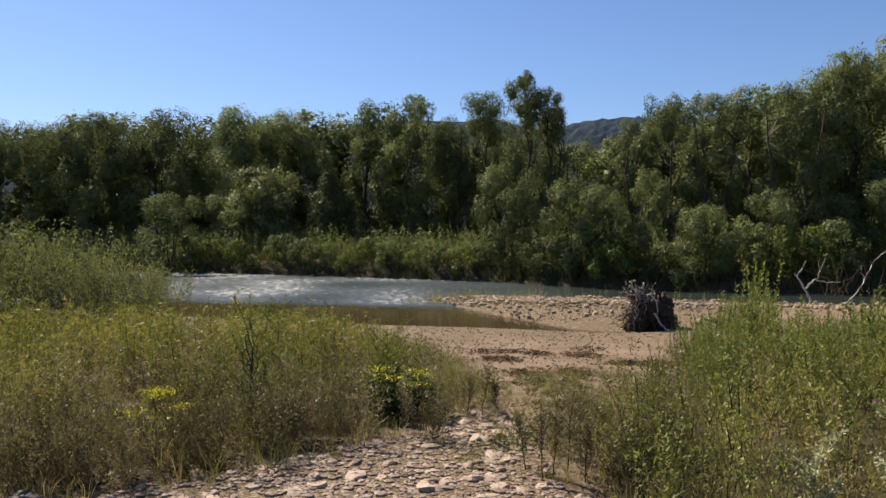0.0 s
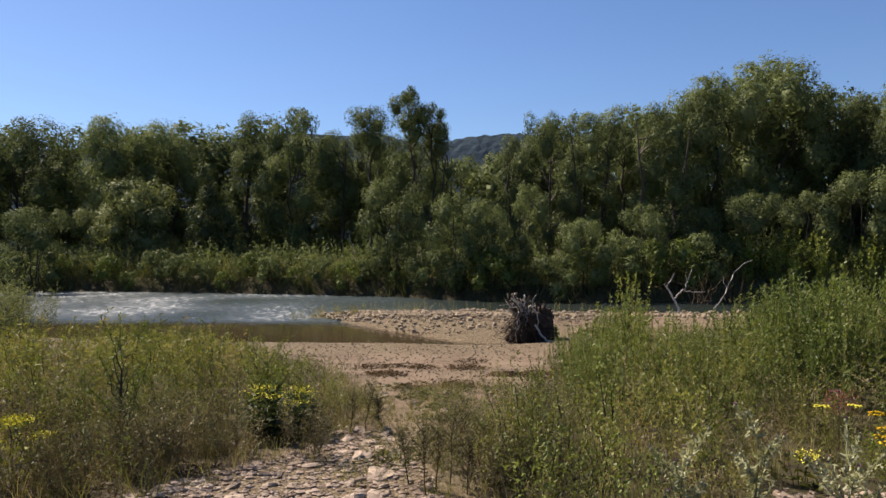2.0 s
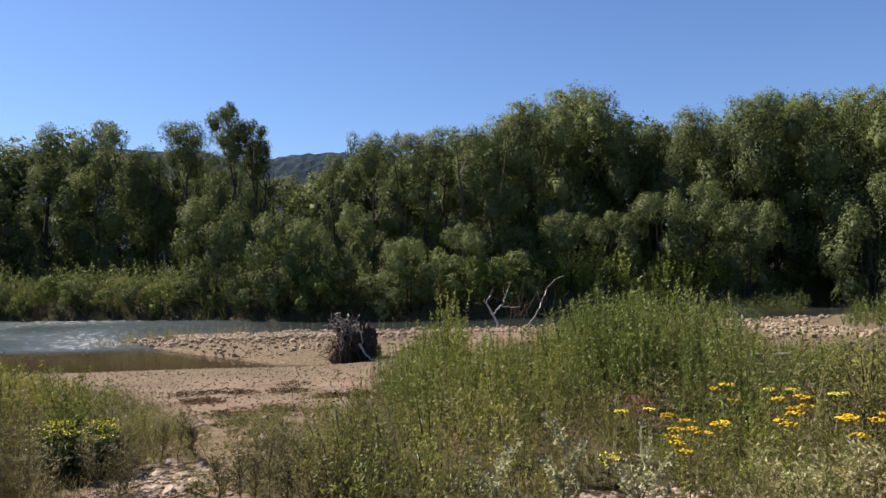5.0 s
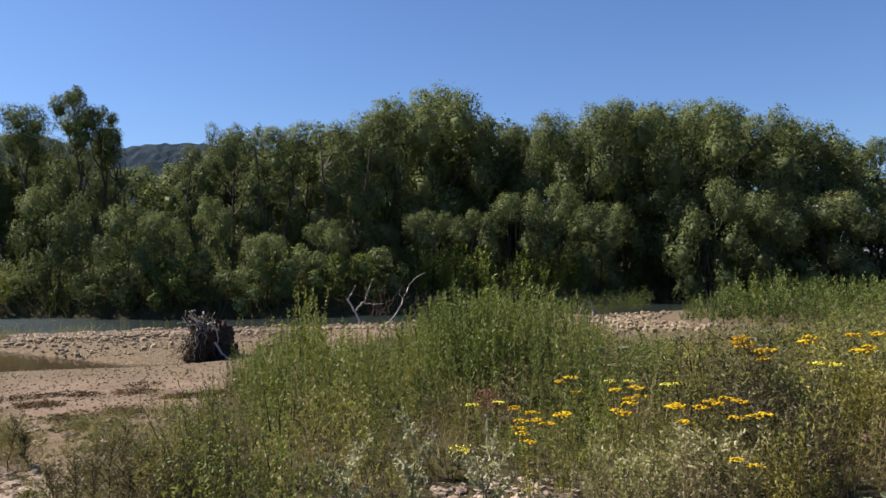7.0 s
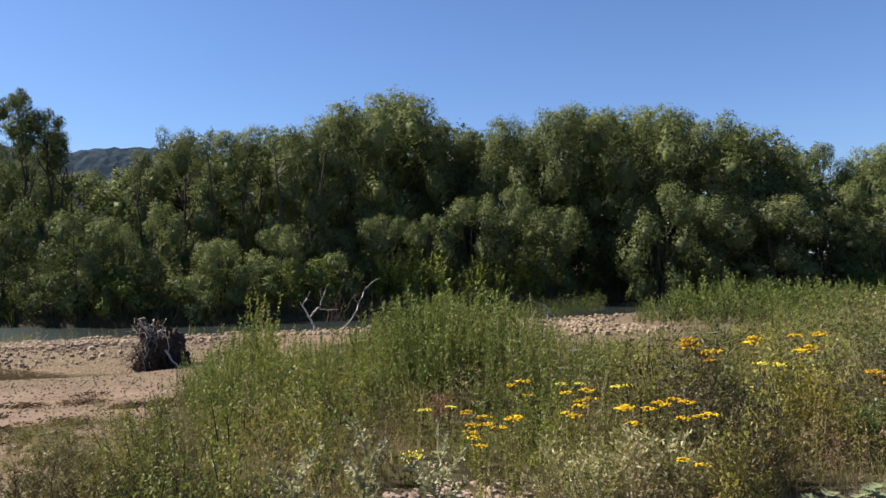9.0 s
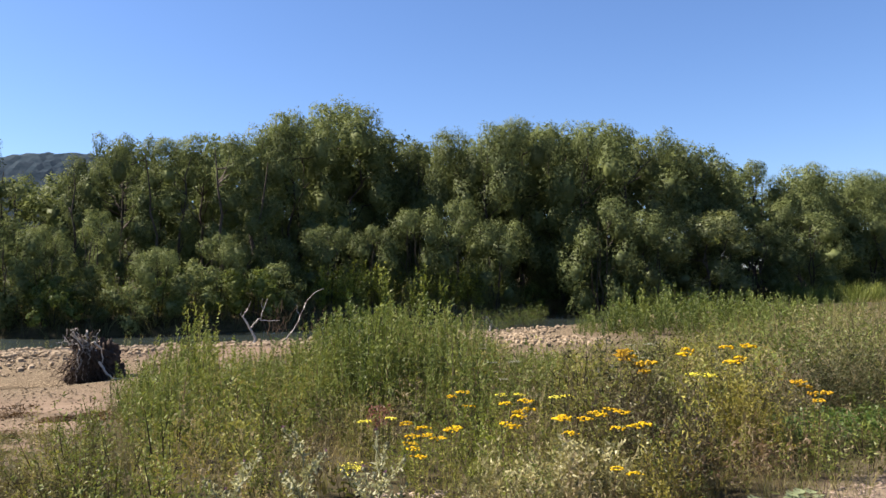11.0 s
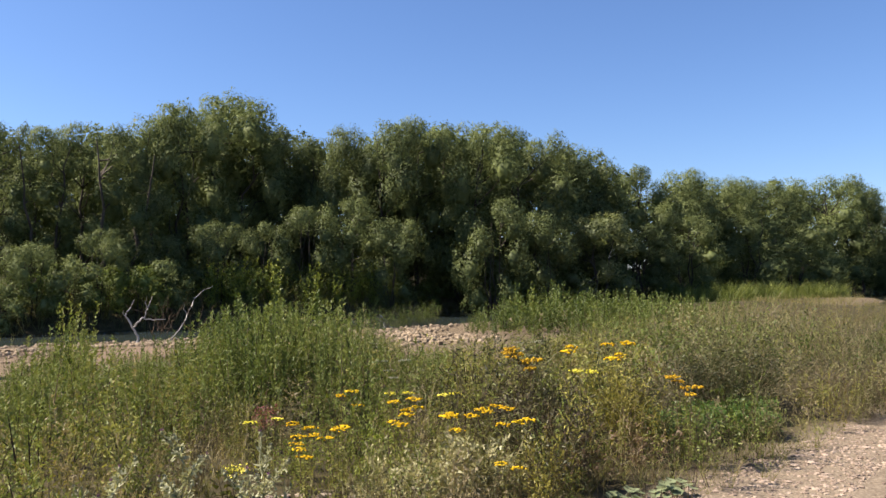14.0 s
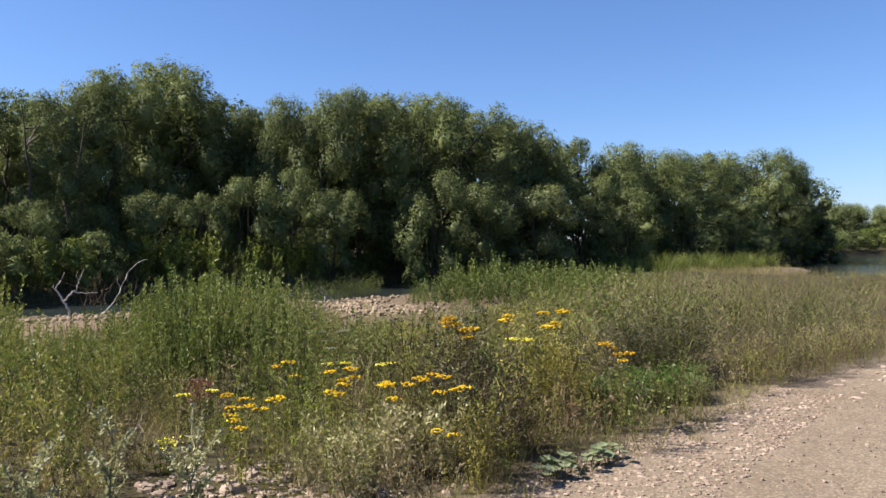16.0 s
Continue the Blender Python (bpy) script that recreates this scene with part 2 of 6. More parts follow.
def ground_material():
    m, n, l, out = material("ground_cover")
    geo = n.new("ShaderNodeNewGeometry")
    pos = geo.outputs["Position"]
    at = {}
    for k in ("sand", "gravel", "road"):
        a = n.new("ShaderNodeAttribute")
        a.attribute_name = k
        at[k] = a.outputs["Fac"]
    big = noise_tex(n, l, 0.8, 5.0, 0.6, pos)
    mid = noise_tex(n, l, 5.0, 5.0, 0.65, pos)
    fine = noise_tex(n, l, 38.0, 4.0, 0.7, pos)
    vor2 = n.new("ShaderNodeTexVoronoi")
    vor2.inputs["Scale"].default_value = 46.0
    vor2.inputs["Randomness"].default_value = 1.0
    l.new(pos, vor2.inputs["Vector"])
    soil = ramp(n, [(0.3, (0.035, 0.032, 0.014)), (0.6, (0.085, 0.072, 0.034)), (0.8, (0.13, 0.105, 0.055))])
    l.new(mid.outputs["Fac"], soil.inputs["Fac"])
    sand = ramp(n, [(0.37, (0.090, 0.064, 0.044)), (0.47, (0.215, 0.160, 0.110)), (0.72, (0.335, 0.258, 0.184))])
    f = maths(n, l, "ADD", maths(n, l, "MULTIPLY", big.outputs["Fac"], 0.55), maths(n, l, "MULTIPLY", mid.outputs["Fac"], 0.45))
    l.new(f, sand.inputs["Fac"])
    peb = ramp(n, [(0.0, (0.15, 0.118, 0.072)), (0.5, (0.26, 0.208, 0.135)), (1.0, (0.41, 0.345, 0.235))])
    sep = n.new("ShaderNodeSeparateColor")
    l.new(vor2.outputs["Color"], sep.inputs[0])
    l.new(sep.outputs[0], peb.inputs["Fac"])
    gap = ramp(n, [(0.35, (1, 1, 1)), (0.62, (0.45, 0.42, 0.38))])
    l.new(vor2.outputs["Distance"], gap.inputs["Fac"])
    gravel = blend(n, l, 1.0, peb.outputs["Color"], gap.outputs["Color"], "MULTIPLY")
    road = ramp(n, [(0.3, (0.26, 0.216, 0.158)), (0.55, (0.38, 0.322, 0.244)), (0.75, (0.46, 0.395, 0.305))])
    l.new(f, road.inputs["Fac"])
    grit = blend(n, l, 0.55, road.outputs["Color"], gravel)
    c = soil.outputs["Color"]
    speck = ramp(n, [(0.35, (0.50, 0.490, 0.480)), (0.65, (0.72, 0.708, 0.695))])
    l.new(fine.outputs["Fac"], speck.inputs["Fac"])
    c = blend(n, l, at["sand"], c, sand.outputs["Color"])
    c = blend(n, l, at["gravel"], c, gravel)
    c = blend(n, l, at["road"], c, grit)
    c = blend(n, l, 0.9, c, speck.outputs["Color"], "MULTIPLY")
    bs = n.new("ShaderNodeBsdfPrincipled")
    bs.inputs["Roughness"].default_value = 0.95
    bs.inputs["Specular IOR Level"].default_value = 0.15
    l.new(c, bs.inputs["Base Color"])
    h = maths(n, l, "ADD", maths(n, l, "MULTIPLY", mid.outputs["Fac"], 1.0), maths(n, l, "MULTIPLY", fine.outputs["Fac"], 0.35))
    h = maths(n, l, "SUBTRACT", h, maths(n, l, "MULTIPLY", vor2.outputs["Distance"], 0.18))
    bp = n.new("ShaderNodeBump")
    bp.inputs["Strength"].default_value, bp.inputs["Distance"].default_value = 0.6, 0.022
    l.new(h, bp.inputs["Height"]), l.new(bp.outputs[0], bs.inputs["Normal"])
    l.new(bs.outputs[0], out.inputs["Surface"])
    return m


def water_material():
    m, n, l, out = material("river_water")
    geo = n.new("ShaderNodeNewGeometry")
    rough = n.new("ShaderNodeAttribute")
    rough.attribute_name = "riffle"
    mp = n.new("ShaderNodeMapping")
    mp.inputs["Rotation"].default_value = (0, 0, radians(-22))
    mp.inputs["Scale"].default_value = (0.55, 1.0, 1.0)
    l.new(geo.outputs["Position"], mp.inputs["Vector"])
    a = noise_tex(n, l, 2.2, 3.0, 0.55, mp.outputs[0])
    b = noise_tex(n, l, 11.0, 3.0, 0.6, mp.outputs[0])
    h = maths(n, l, "ADD", a.outputs["Fac"], maths(n, l, "MULTIPLY", b.outputs["Fac"], 0.35))
    k = maths(n, l, "ADD", maths(n, l, "MULTIPLY", rough.outputs["Fac"], 1.0), 0.02)
    bp = n.new("ShaderNodeBump")
    bp.inputs["Distance"].default_value = 0.10
    l.new(k, bp.inputs["Strength"]), l.new(h, bp.inputs["Height"])
    big = noise_tex(n, l, 0.5, 4.0, 0.6, geo.outputs["Position"])
    bed = ramp(n, [(0.3, (0.034, 0.024, 0.013)), (0.7, (0.064, 0.046, 0.026))])
    l.new(big.outputs["Fac"], bed.inputs["Fac"])
    still = n.new("ShaderNodeAttribute")
    still.attribute_name = "still"
    deep = blend(n, l, still.outputs["Fac"], (0.026, 0.036, 0.032), bed.outputs["Color"])
    shoal = maths(n, l, "MULTIPLY", rough.outputs["Fac"], 0.8, True)
    floor_colour = blend(n, l, shoal, deep, (0.055, 0.075, 0.084))
    # white water where the stream breaks over stones, with sun sparkle painted in
    streak = n.new("ShaderNodeMapping")
    streak.inputs["Rotation"].default_value = (0, 0, radians(-22))
    streak.inputs["Scale"].default_value = (1.0, 0.8, 1.0)
    l.new(geo.outputs["Position"], streak.inputs["Vector"])
    fo = noise_tex(n, l, 4.2, 4.0, 0.7, streak.outputs[0])
    fm = maths(n, l, "ADD", fo.outputs["Fac"], maths(n, l, "MULTIPLY", maths(n, l, "SUBTRACT", rough.outputs["Fac"], 0.75), 0.30))
    fr = ramp(n, [(0.575, (0, 0, 0)), (0.625, (1, 1, 1))])
    l.new(fm, fr.inputs["Fac"])
    foam_sparkle = maths(n, l, "MULTIPLY", fr.outputs["Color"], maths(n, l, "MULTIPLY", rough.outputs["Fac"], 0.38))
    col = blend(n, l, foam_sparkle, floor_colour, (0.42, 0.45, 0.46))
    bs = n.new("ShaderNodeBsdfPrincipled")
    rg = maths(n, l, "ADD", maths(n, l, "MULTIPLY", rough.outputs["Fac"], 0.42), 0.02)
    l.new(maths(n, l, "ADD", rg, maths(n, l, "MULTIPLY", foam_sparkle, 0.4)), bs.inputs["Roughness"])
    bs.inputs["IOR"].default_value = 1.333
    l.new(col, bs.inputs["Base Color"])
    l.new(bp.outputs[0], bs.inputs["Normal"])
    l.new(bs.outputs[0], out.inputs["Surface"])
    return m


def hill_material():
    m, n, l, out = material("wooded_hill_haze")
    geo = n.new("ShaderNodeNewGeometry")
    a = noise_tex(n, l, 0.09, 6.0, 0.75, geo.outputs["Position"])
    # the haze of distance is mixed into the base colour as blue-grey
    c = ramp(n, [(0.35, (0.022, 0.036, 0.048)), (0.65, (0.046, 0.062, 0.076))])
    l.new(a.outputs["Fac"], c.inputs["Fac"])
    bs = n.new("ShaderNodeBsdfDiffuse")
    l.new(c.outputs["Color"], bs.inputs["Color"])
    bp = n.new("ShaderNodeBump")
    bp.inputs["Strength"].default_value, bp.inputs["Distance"].default_value = 0.3, 3.0
    l.new(a.outputs["Fac"], bp.inputs["Height"]), l.new(bp.outputs[0], bs.inputs["Normal"])
    l.new(bs.outputs[0], out.inputs["Surface"])
    return m


M_GROUND, M_WATER, M_HILL = ground_material(), water_material(), hill_material()

# ---- mesh helpers ----
def mesh_from(name, verts, faces, mats, mat_index=None, tint=None, smooth=False, attrs=None):
    """A mesh from arrays of vertices and faces of four corners, or of three where the fourth is -1."""
    verts, faces = np.asarray(verts, np.float32), np.asarray(faces, np.int32)
    corners = np.where(faces[:, 3] < 0, 3, 4).astype(np.int32)
    flat = faces.ravel()
    flat = flat[flat >= 0]
    me = bpy.data.meshes.new(name)
    me.vertices.add(len(verts))
    me.vertices.foreach_set("co", verts.ravel())
    me.loops.add(len(flat))
    me.loops.foreach_set("vertex_index", flat)
    me.polygons.add(len(faces))
    me.polygons.foreach_set("loop_start", np.concatenate([[0], np.cumsum(corners)[:-1]]).astype(np.int32))
    for m in mats:
        me.materials.append(m)
    if mat_index is not None:
        me.polygons.foreach_set("material_index", np.asarray(mat_index, np.int32))
    me.polygons.foreach_set("use_smooth", np.full(len(faces), smooth))
    for key, value in dict(attrs or {}, **({"tint": tint} if tint is not None else {})).items():
        me.attributes.new(key, "FLOAT", "POINT").data.foreach_set("value", np.asarray(value, np.float32))
    me.update(calc_edges=True)
    return me


class Pile:
    """Collects four-cornered pieces of one mesh."""

    def __init__(self):
        self.v, self.q, self.m, self.count = [], [], [], 0

    def add(self, verts, quads, mat=0):
        verts, quads = np.asarray(verts, float).reshape(-1, 3), np.asarray(quads, int).reshape(-1, 4)
        self.v.append(verts), self.q.append(np.where(quads < 0, -1, quads + self.count)), self.m.append(np.full(len(quads), mat))
        self.count += len(verts)

    def leaves(self, base, along, side, length, width, mat=0):
        """Pointed leaves, a triangle each: base points, unit directions, unit sideways directions, lengths and widths."""
        base, along, side = (np.asarray(a, float).reshape(-1, 3) for a in (base, along, side))
        n = len(base)
        length, width = np.broadcast_to(length, n)[:, None], np.broadcast_to(width, n)[:, None]
        half = side * width / 2
        v = np.stack([base + along * length * 0.18 - half, base + along * length * 0.18 + half, base + along * length], 1)
        flip = np.arange(n) % 3 == 0
        v[flip] = np.stack([base, base + along * length * 0.85 + half, base + along * length * 0.85 - half], 1)[flip]
        q = np.column_stack([np.arange(3 * n).reshape(n, 3), np.full(n, -1)])
        self.add(v.reshape(-1, 3), q, mat)

    def tube(self, points, radii, sides=5, mat=0):
        p = np.asarray(points, float)
        r = np.broadcast_to(np.asarray(radii, float), len(p))
        t = np.gradient(p, axis=0)
        t /= np.linalg.norm(t, axis=1)[:, None] + 1e-9
        up = np.where(np.abs(t[:, 2:3]) > 0.9, np.array([[1.0, 0, 0]]), np.array([[0, 0, 1.0]]))
        a = np.cross(t, up)
        a /= np.linalg.norm(a, axis=1)[:, None] + 1e-9
        b = np.cross(t, a)
        w = np.arange(sides) * 2 * np.pi / sides
        ring = p[:, None] + r[:, None, None] * (a[:, None] * np.cos(w)[None, :, None] + b[:, None] * np.sin(w)[None, :, None])
        n = len(p)
        i, j = np.meshgrid(np.arange(n - 1), np.arange(sides), indexing="ij")
        k = (j + 1) % sides
        self.add(ring.reshape(-1, 3), np.stack([i * sides + j, i * sides + k, (i + 1) * sides + k, (i + 1) * sides + j], -1), mat)

    def arrays(self):
        return np.concatenate(self.v), np.concatenate(self.q), np.concatenate(self.m)

    def mesh(self, name, mats, smooth=False, tint=None):
        v, q, m = self.arrays()
        return mesh_from(name, v, q, mats, m, tint, smooth)


def unit(v):
    return v / (np.linalg.norm(v, axis=-1, keepdims=True) + 1e-9)


def sphere_dirs(rng, n):
    return unit(rng.normal(size=(n, 3)))


def wander(rng, start, end, n, sway):
    """A crooked line from start to end."""
    s = np.linspace(0, 1, n)[:, None]
    p = np.asarray(start) * (1 - s) + np.asarray(end) * s
    w = rng.normal(size=(n, 3)) * sway
    w[0] = w[-1] = 0
    return p + w


def scatter(name, protos, place, rot, scale, pick, mats, rng, lean=0.08):
    """Many plants in one mesh: each is a turned, scaled copy of a pattern plant."""
    V, Q, M, T, count = [], [], [], [], 0
    for k, (pv, pq, pm) in enumerate(protos):
        ids = np.where(pick == k)[0]
        if not len(ids):
            continue
        n, c, s = len(ids), np.cos(rot[ids]), np.sin(rot[ids])
        x = pv[None, :, 0] * c[:, None] - pv[None, :, 1] * s[:, None]
        y = pv[None, :, 0] * s[:, None] + pv[None, :, 1] * c[:, None]
        z = np.broadcast_to(pv[None, :, 2], x.shape)
        tl = rng.normal(size=(n, 2)) * lean
        v = np.stack([x + z * tl[:, :1], y + z * tl[:, 1:], z], -1) * scale[ids][:, None, None] + place[ids][:, None, :]
        V.append(v.reshape(-1, 3))
        Q.append(np.where(pq[None] < 0, -1, pq[None] + (np.arange(n) * len(pv))[:, None, None] + count).reshape(-1, 4))
        M.append(np.tile(pm, n))
        T.append(np.repeat(rng.random(n), len(pv)))
        count += n * len(pv)
    return new(name, mesh_from(name, np.concatenate(V), np.concatenate(Q), mats, np.concatenate(M), np.concatenate(T)))


# ---- the plan: water's edge, land, road ----
NEAR_SHORE = [(-260, 70), (-70, 44), (-30, 31), (-12, 22.8), (-3.5, 19.3), (-1.2, 18.6), (1.6, 17.9), (3.4, 17.25), (4.1, 17.3), (3.9, 17.9), (2.9, 19.0),
              (1.2, 22.4), (-0.9, 26.6), (1.1, 26.9), (5.1, 26.4), (9.1, 24.9), (14, 23.4), (20, 21.6), (23, 22.0), (32, 24.5), (45, 26.5), (60, 24),
              (70, 18.6), (66, 16.8), (52, 14.6), (51.2, 11.6), (58, 8.2), (90, 2.5), (160, -12), (420, -60)]
FAR_SHORE = [(420, -10), (215, 2), (170, 16), (150, 28), (118, 31.5), (95, 32), (78, 30.5), (65, 31.5), (48, 32.5), (36, 31), (26, 29.6), (16, 30.4), (11.2, 30.4),
             (7.2, 31.5), (3.0, 35.6), (-2.4, 38.7), (-8.6, 42), (-17.3, 45), (-32, 49.5), (-72, 66), (-260, 120)]
WATER_Z = -0.65
SHORE = np.array(NEAR_SHORE + FAR_SHORE, float)
ROAD_EDGE = [(-60, 0.6), (-2.9, 2.3), (2.6, 2.7), (4.6, 2.62), (6.4, 2.5), (9.1, 2.45), (12.6, 2.0), (25, -0.2), (60, -6)]
CLEAR = [(-3.4, 2.3), (-3.0, 4.6), (-2.12, 4.85), (-1.45, 5.05), (-1.2, 5.3), (-0.95, 5.65), (-0.64, 6.0), (-0.2, 6.45), (0.2, 7.1), (0.42, 7.7), (0.42, 8.7), (0.15, 10.6), (0.0, 12.2), (-0.7, 14.6), (-2.0, 16.6), (-5.0, 19.4), (-5.0, 26), (-0.8, 30),
         (9.0, 26), (16, 25), (23, 24), (23, 20.5), (20.5, 15.6), (17.0, 14.2), (14.0, 13.0), (12.4, 14.0), (12.2, 16.0), (10.5, 17.6), (8.3, 17.0), (5.8, 15.6),
         (3.9, 13.6), (3.15, 10.8), (2.3, 9.0), (1.8, 8.0), (1.3, 7.0), (0.95, 5.6), (0.85, 5.0), (0.9, 2.5)]


def inside(p, poly):
    poly = np.asarray(poly, float)
    r = np.zeros(len(p), bool)
    for (ax, ay), (bx, by) in zip(poly, np.roll(poly, -1, 0)):
        hit = (ay > p[:, 1]) != (by > p[:, 1])
        r ^= hit & (p[:, 0] < (bx - ax) * (p[:, 1] - ay) / (by - ay + 1e-12) + ax)
    return r


def edge_distance(p, line, closed=True):
    line = np.asarray(line, float)
    ends = np.roll(line, -1, 0) if closed else line[1:]
    best = np.full(len(p), 1e9)
    for a, b in zip(line, ends):
        d = b - a
        s = np.clip(((p - a) @ d) / (d @ d), 0, 1)
        best = np.minimum(best, np.linalg.norm(p - a - s[:, None] * d, axis=1))
    return best


def smooth(a, b, x):
    s = np.clip((x - a) / (b - a), 0, 1)
    return s * s * (3 - 2 * s)


def waves(p, seed, scale):
    """Smooth bumps of about that many metres, from a few crossing sines."""
    r = np.random.default_rng(seed)
    out = np.zeros(len(p))
    for _ in range(7):
        a, k, f = r.random() * 2 * np.pi, (0.6 + r.random()) * 2 * np.pi / scale, r.random() * 6.28
        out += np.sin((p[:, 0] * np.cos(a) + p[:, 1] * np.sin(a)) * k + f)
    return out / 7


def land(p):
    """Height of the ground at plan points."""
    p = np.asarray(p, float).reshape(-1, 2)
    wet = inside(p, SHORE)
    near, far = edge_distance(p, NEAR_SHORE, False), edge_distance(p, FAR_SHORE, False)
    shore = np.minimum(near, far)
    beach = WATER_Z + 0.05 + 0.20 * smooth(0, 1.2, near) + 0.40 * smooth(0.8, 11, near)
    bank = WATER_Z - 0.02 + (0.70 + 0.22 * waves(p, 6, 2.6)) * smooth(0, 0.9, far + 0.25 * waves(p, 7, 1.4)) + 0.35 * smooth(2, 25, far)
    z = np.where(near < far, beach, bank)
    z += 0.03 * waves(p, 3, 3.2) * smooth(0.5, 4, shore) + 0.10 * waves(p, 5, 17) * smooth(3, 12, shore)
    ridge = np.exp(-(edge_distance(p, [(0.6, 25.6), (3.5, 24.8), (7, 23.3), (12, 21.8)], False) / 1.5) ** 2)
    z -= 0.10 * ridge * (near < far)
    road = smooth(1.0, -1.0, p[:, 1] - np.interp(p[:, 0], *np.array(ROAD_EDGE).T))
    z = z * (1 - road) + (0.02 + 0.02 * waves(p, 8, 2.0)) * road
    return np.where(wet, WATER_Z - 0.10 - 0.5 * smooth(0, 3, shore), z)


def at(x, y):
    return float(land([(x, y)])[0])


# ---- ground, water, hills ----
def steps(lo, hi, fine_lo, fine_hi, fine, grow):
    c = list(np.arange(fine_lo, fine_hi, fine))
    d = fine
    while c[-1] < hi:
        d *= grow
        c.append(c[-1] + d)
    d = fine
    while c[0] > lo:
        d *= grow
        c.insert(0, c[0] - d)
    return np.array(c)


gx, gy = steps(-2500, 2500, -5, 17, 0.26, 1.08), steps(-2500, 2500, 1.5, 47, 0.26, 1.08)
X, Y = np.meshgrid(gx, gy, indexing="ij")
gp = np.stack([X.ravel(), Y.ravel()], 1)
gz = land(gp)
rng = np.random.default_rng(11)
i, j = np.meshgrid(np.arange(len(gx) - 1), np.arange(len(gy) - 1), indexing="ij")
quads = np.stack([i * len(gy) + j, (i + 1) * len(gy) + j, (i + 1) * len(gy) + j + 1, i * len(gy) + j + 1], -1).reshape(-1, 4)
ne, fe = edge_distance(gp, NEAR_SHORE, False), edge_distance(gp, FAR_SHORE, False)
clear_d = edge_distance(gp, CLEAR) * np.where(inside(gp, CLEAR), 1, -1)
bare = smooth(-0.5, 0.5, clear_d + 0.35 * waves(gp, 21, 1.6))
road_d = np.interp(gp[:, 0], *np.array(ROAD_EDGE).T) - gp[:, 1]
road = smooth(-0.75, -0.05, road_d + 0.15 * waves(gp, 23, 0.9))
beach = smooth(4.5, 1.5, ne + waves(gp, 24, 4)) * (ne < fe) * smooth(-14, -4, gp[:, 0])
gravel_a = np.clip(np.maximum(beach, bare * np.maximum(smooth(7.6, 6.4, gp[:, 1]), smooth(9.0, 12.0, gp[:, 0]))), 0, 1)
far_r = smooth(10.5, 13, np.hypot(gp[:, 0], gp[:, 1])) * smooth(38, 44, np.degrees(np.arctan2(gp[:, 0], gp[:, 1]))) * smooth(72, 64, np.degrees(np.arctan2(gp[:, 0], gp[:, 1]))) * (gp[:, 1] > 0) * smooth(40, 30, gp[:, 0])
gravel_a = np.maximum(gravel_a, 0.85 * far_r)
gravel_a = np.maximum(gravel_a, 0.6 * bare * smooth(0.1, 0.6, waves(gp, 27, 2.2)))
ground = new("ground", mesh_from("ground", np.column_stack([gp, gz]), quads, [M_GROUND], smooth=True,
                                 attrs={"sand": bare, "gravel": gravel_a, "road": road}))
tagged(ground, "sandy riverside ground with gravel, soil and dirt track", "ground", kind="structure")

wx, wy = steps(-260, 420, -26, 16, 0.17, 1.12), steps(-60, 120, 19, 47, 0.125, 1.12)
X, Y = np.meshgrid(wx, wy, indexing="ij")
wp = np.stack([X.ravel(), Y.ravel()], 1)
i, j = np.meshgrid(np.arange(len(wx) - 1), np.arange(len(wy) - 1), indexing="ij")
wq = np.stack([i * len(wy) + j, (i + 1) * len(wy) + j, (i + 1) * len(wy) + j + 1, i * len(wy) + j + 1], -1).reshape(-1, 4)
mid = wp[wq].mean(1)
wq = wq[inside(mid, SHORE) | (edge_distance(mid, SHORE) < 1.5)]
keep, wq = np.unique(wq, return_inverse=True)
wp, wq = wp[keep], wq.reshape(-1, 4)
pool = smooth(0.0, 2.6, edge_distance(wp, [(-11, 23.0), (-3.5, 21.6), (0.5, 20.2), (3, 18.4)], False) - 1.9)
riffle = np.clip((0.12 + 0.88 * smooth(8, -2, wp[:, 0])) * pool * (0.8 + 0.5 * waves(wp, 31, 7)), 0.0, 1)
wr = np.random.default_rng(33)
lift = np.zeros(len(wp))
for k in range(34):
    ln, turn = 0.36 * 2.6 ** wr.random(), wr.normal() * 0.8 + 1.15
    f = 2 * np.pi / ln
    lift += 0.048 / f * np.sin(f * (wp[:, 0] * np.cos(turn) + wp[:, 1] * np.sin(turn)) + wr.random() * 6.28 + 0.8 * waves(wp, 300 + k, 3.0))
lift *= riffle * smooth(70, 50, np.hypot(wp[:, 0], wp[:, 1]))
water = new("water", mesh_from("water", np.column_stack([wp, WATER_Z + lift]), wq, [M_WATER], smooth=True, attrs={"riffle": 0.015 + 0.95 * riffle, "still": 1 - pool}))
tagged(water, "shallow rippled river water with a still brown pool", "river", kind="structure")


def ridge_hill(name, x0, x1, y0, deep, crest, seed, label):
    u, v = np.linspace(x0, x1, 260), np.linspace(0, 1, 40)
    U, W = np.meshgrid(u, v, indexing="ij")
    p = np.stack([U.ravel(), y0 + deep * W.ravel()], 1)
    h = np.interp(p[:, 0], *np.array(crest).T) * smooth(0, 0.62, W.ravel()) * (1 - 0.5 * smooth(0.75, 1, W.ravel()))
    r = np.random.default_rng(seed)
    h = h * (1 + 0.03 * waves(p, seed, 160)) + r.random(len(p)) * 3 * smooth(0.02, 0.2, W.ravel()) - 3
    i, j = np.meshgrid(np.arange(len(u) - 1), np.arange(len(v) - 1), indexing="ij")
    q = np.stack([i * 40 + j, (i + 1) * 40 + j, (i + 1) * 40 + j + 1, i * 40 + j + 1], -1).reshape(-1, 4)
    return tagged(new(name, mesh_from(name, np.column_stack([p, h]), q, [M_HILL])), label, "hill", kind="structure")


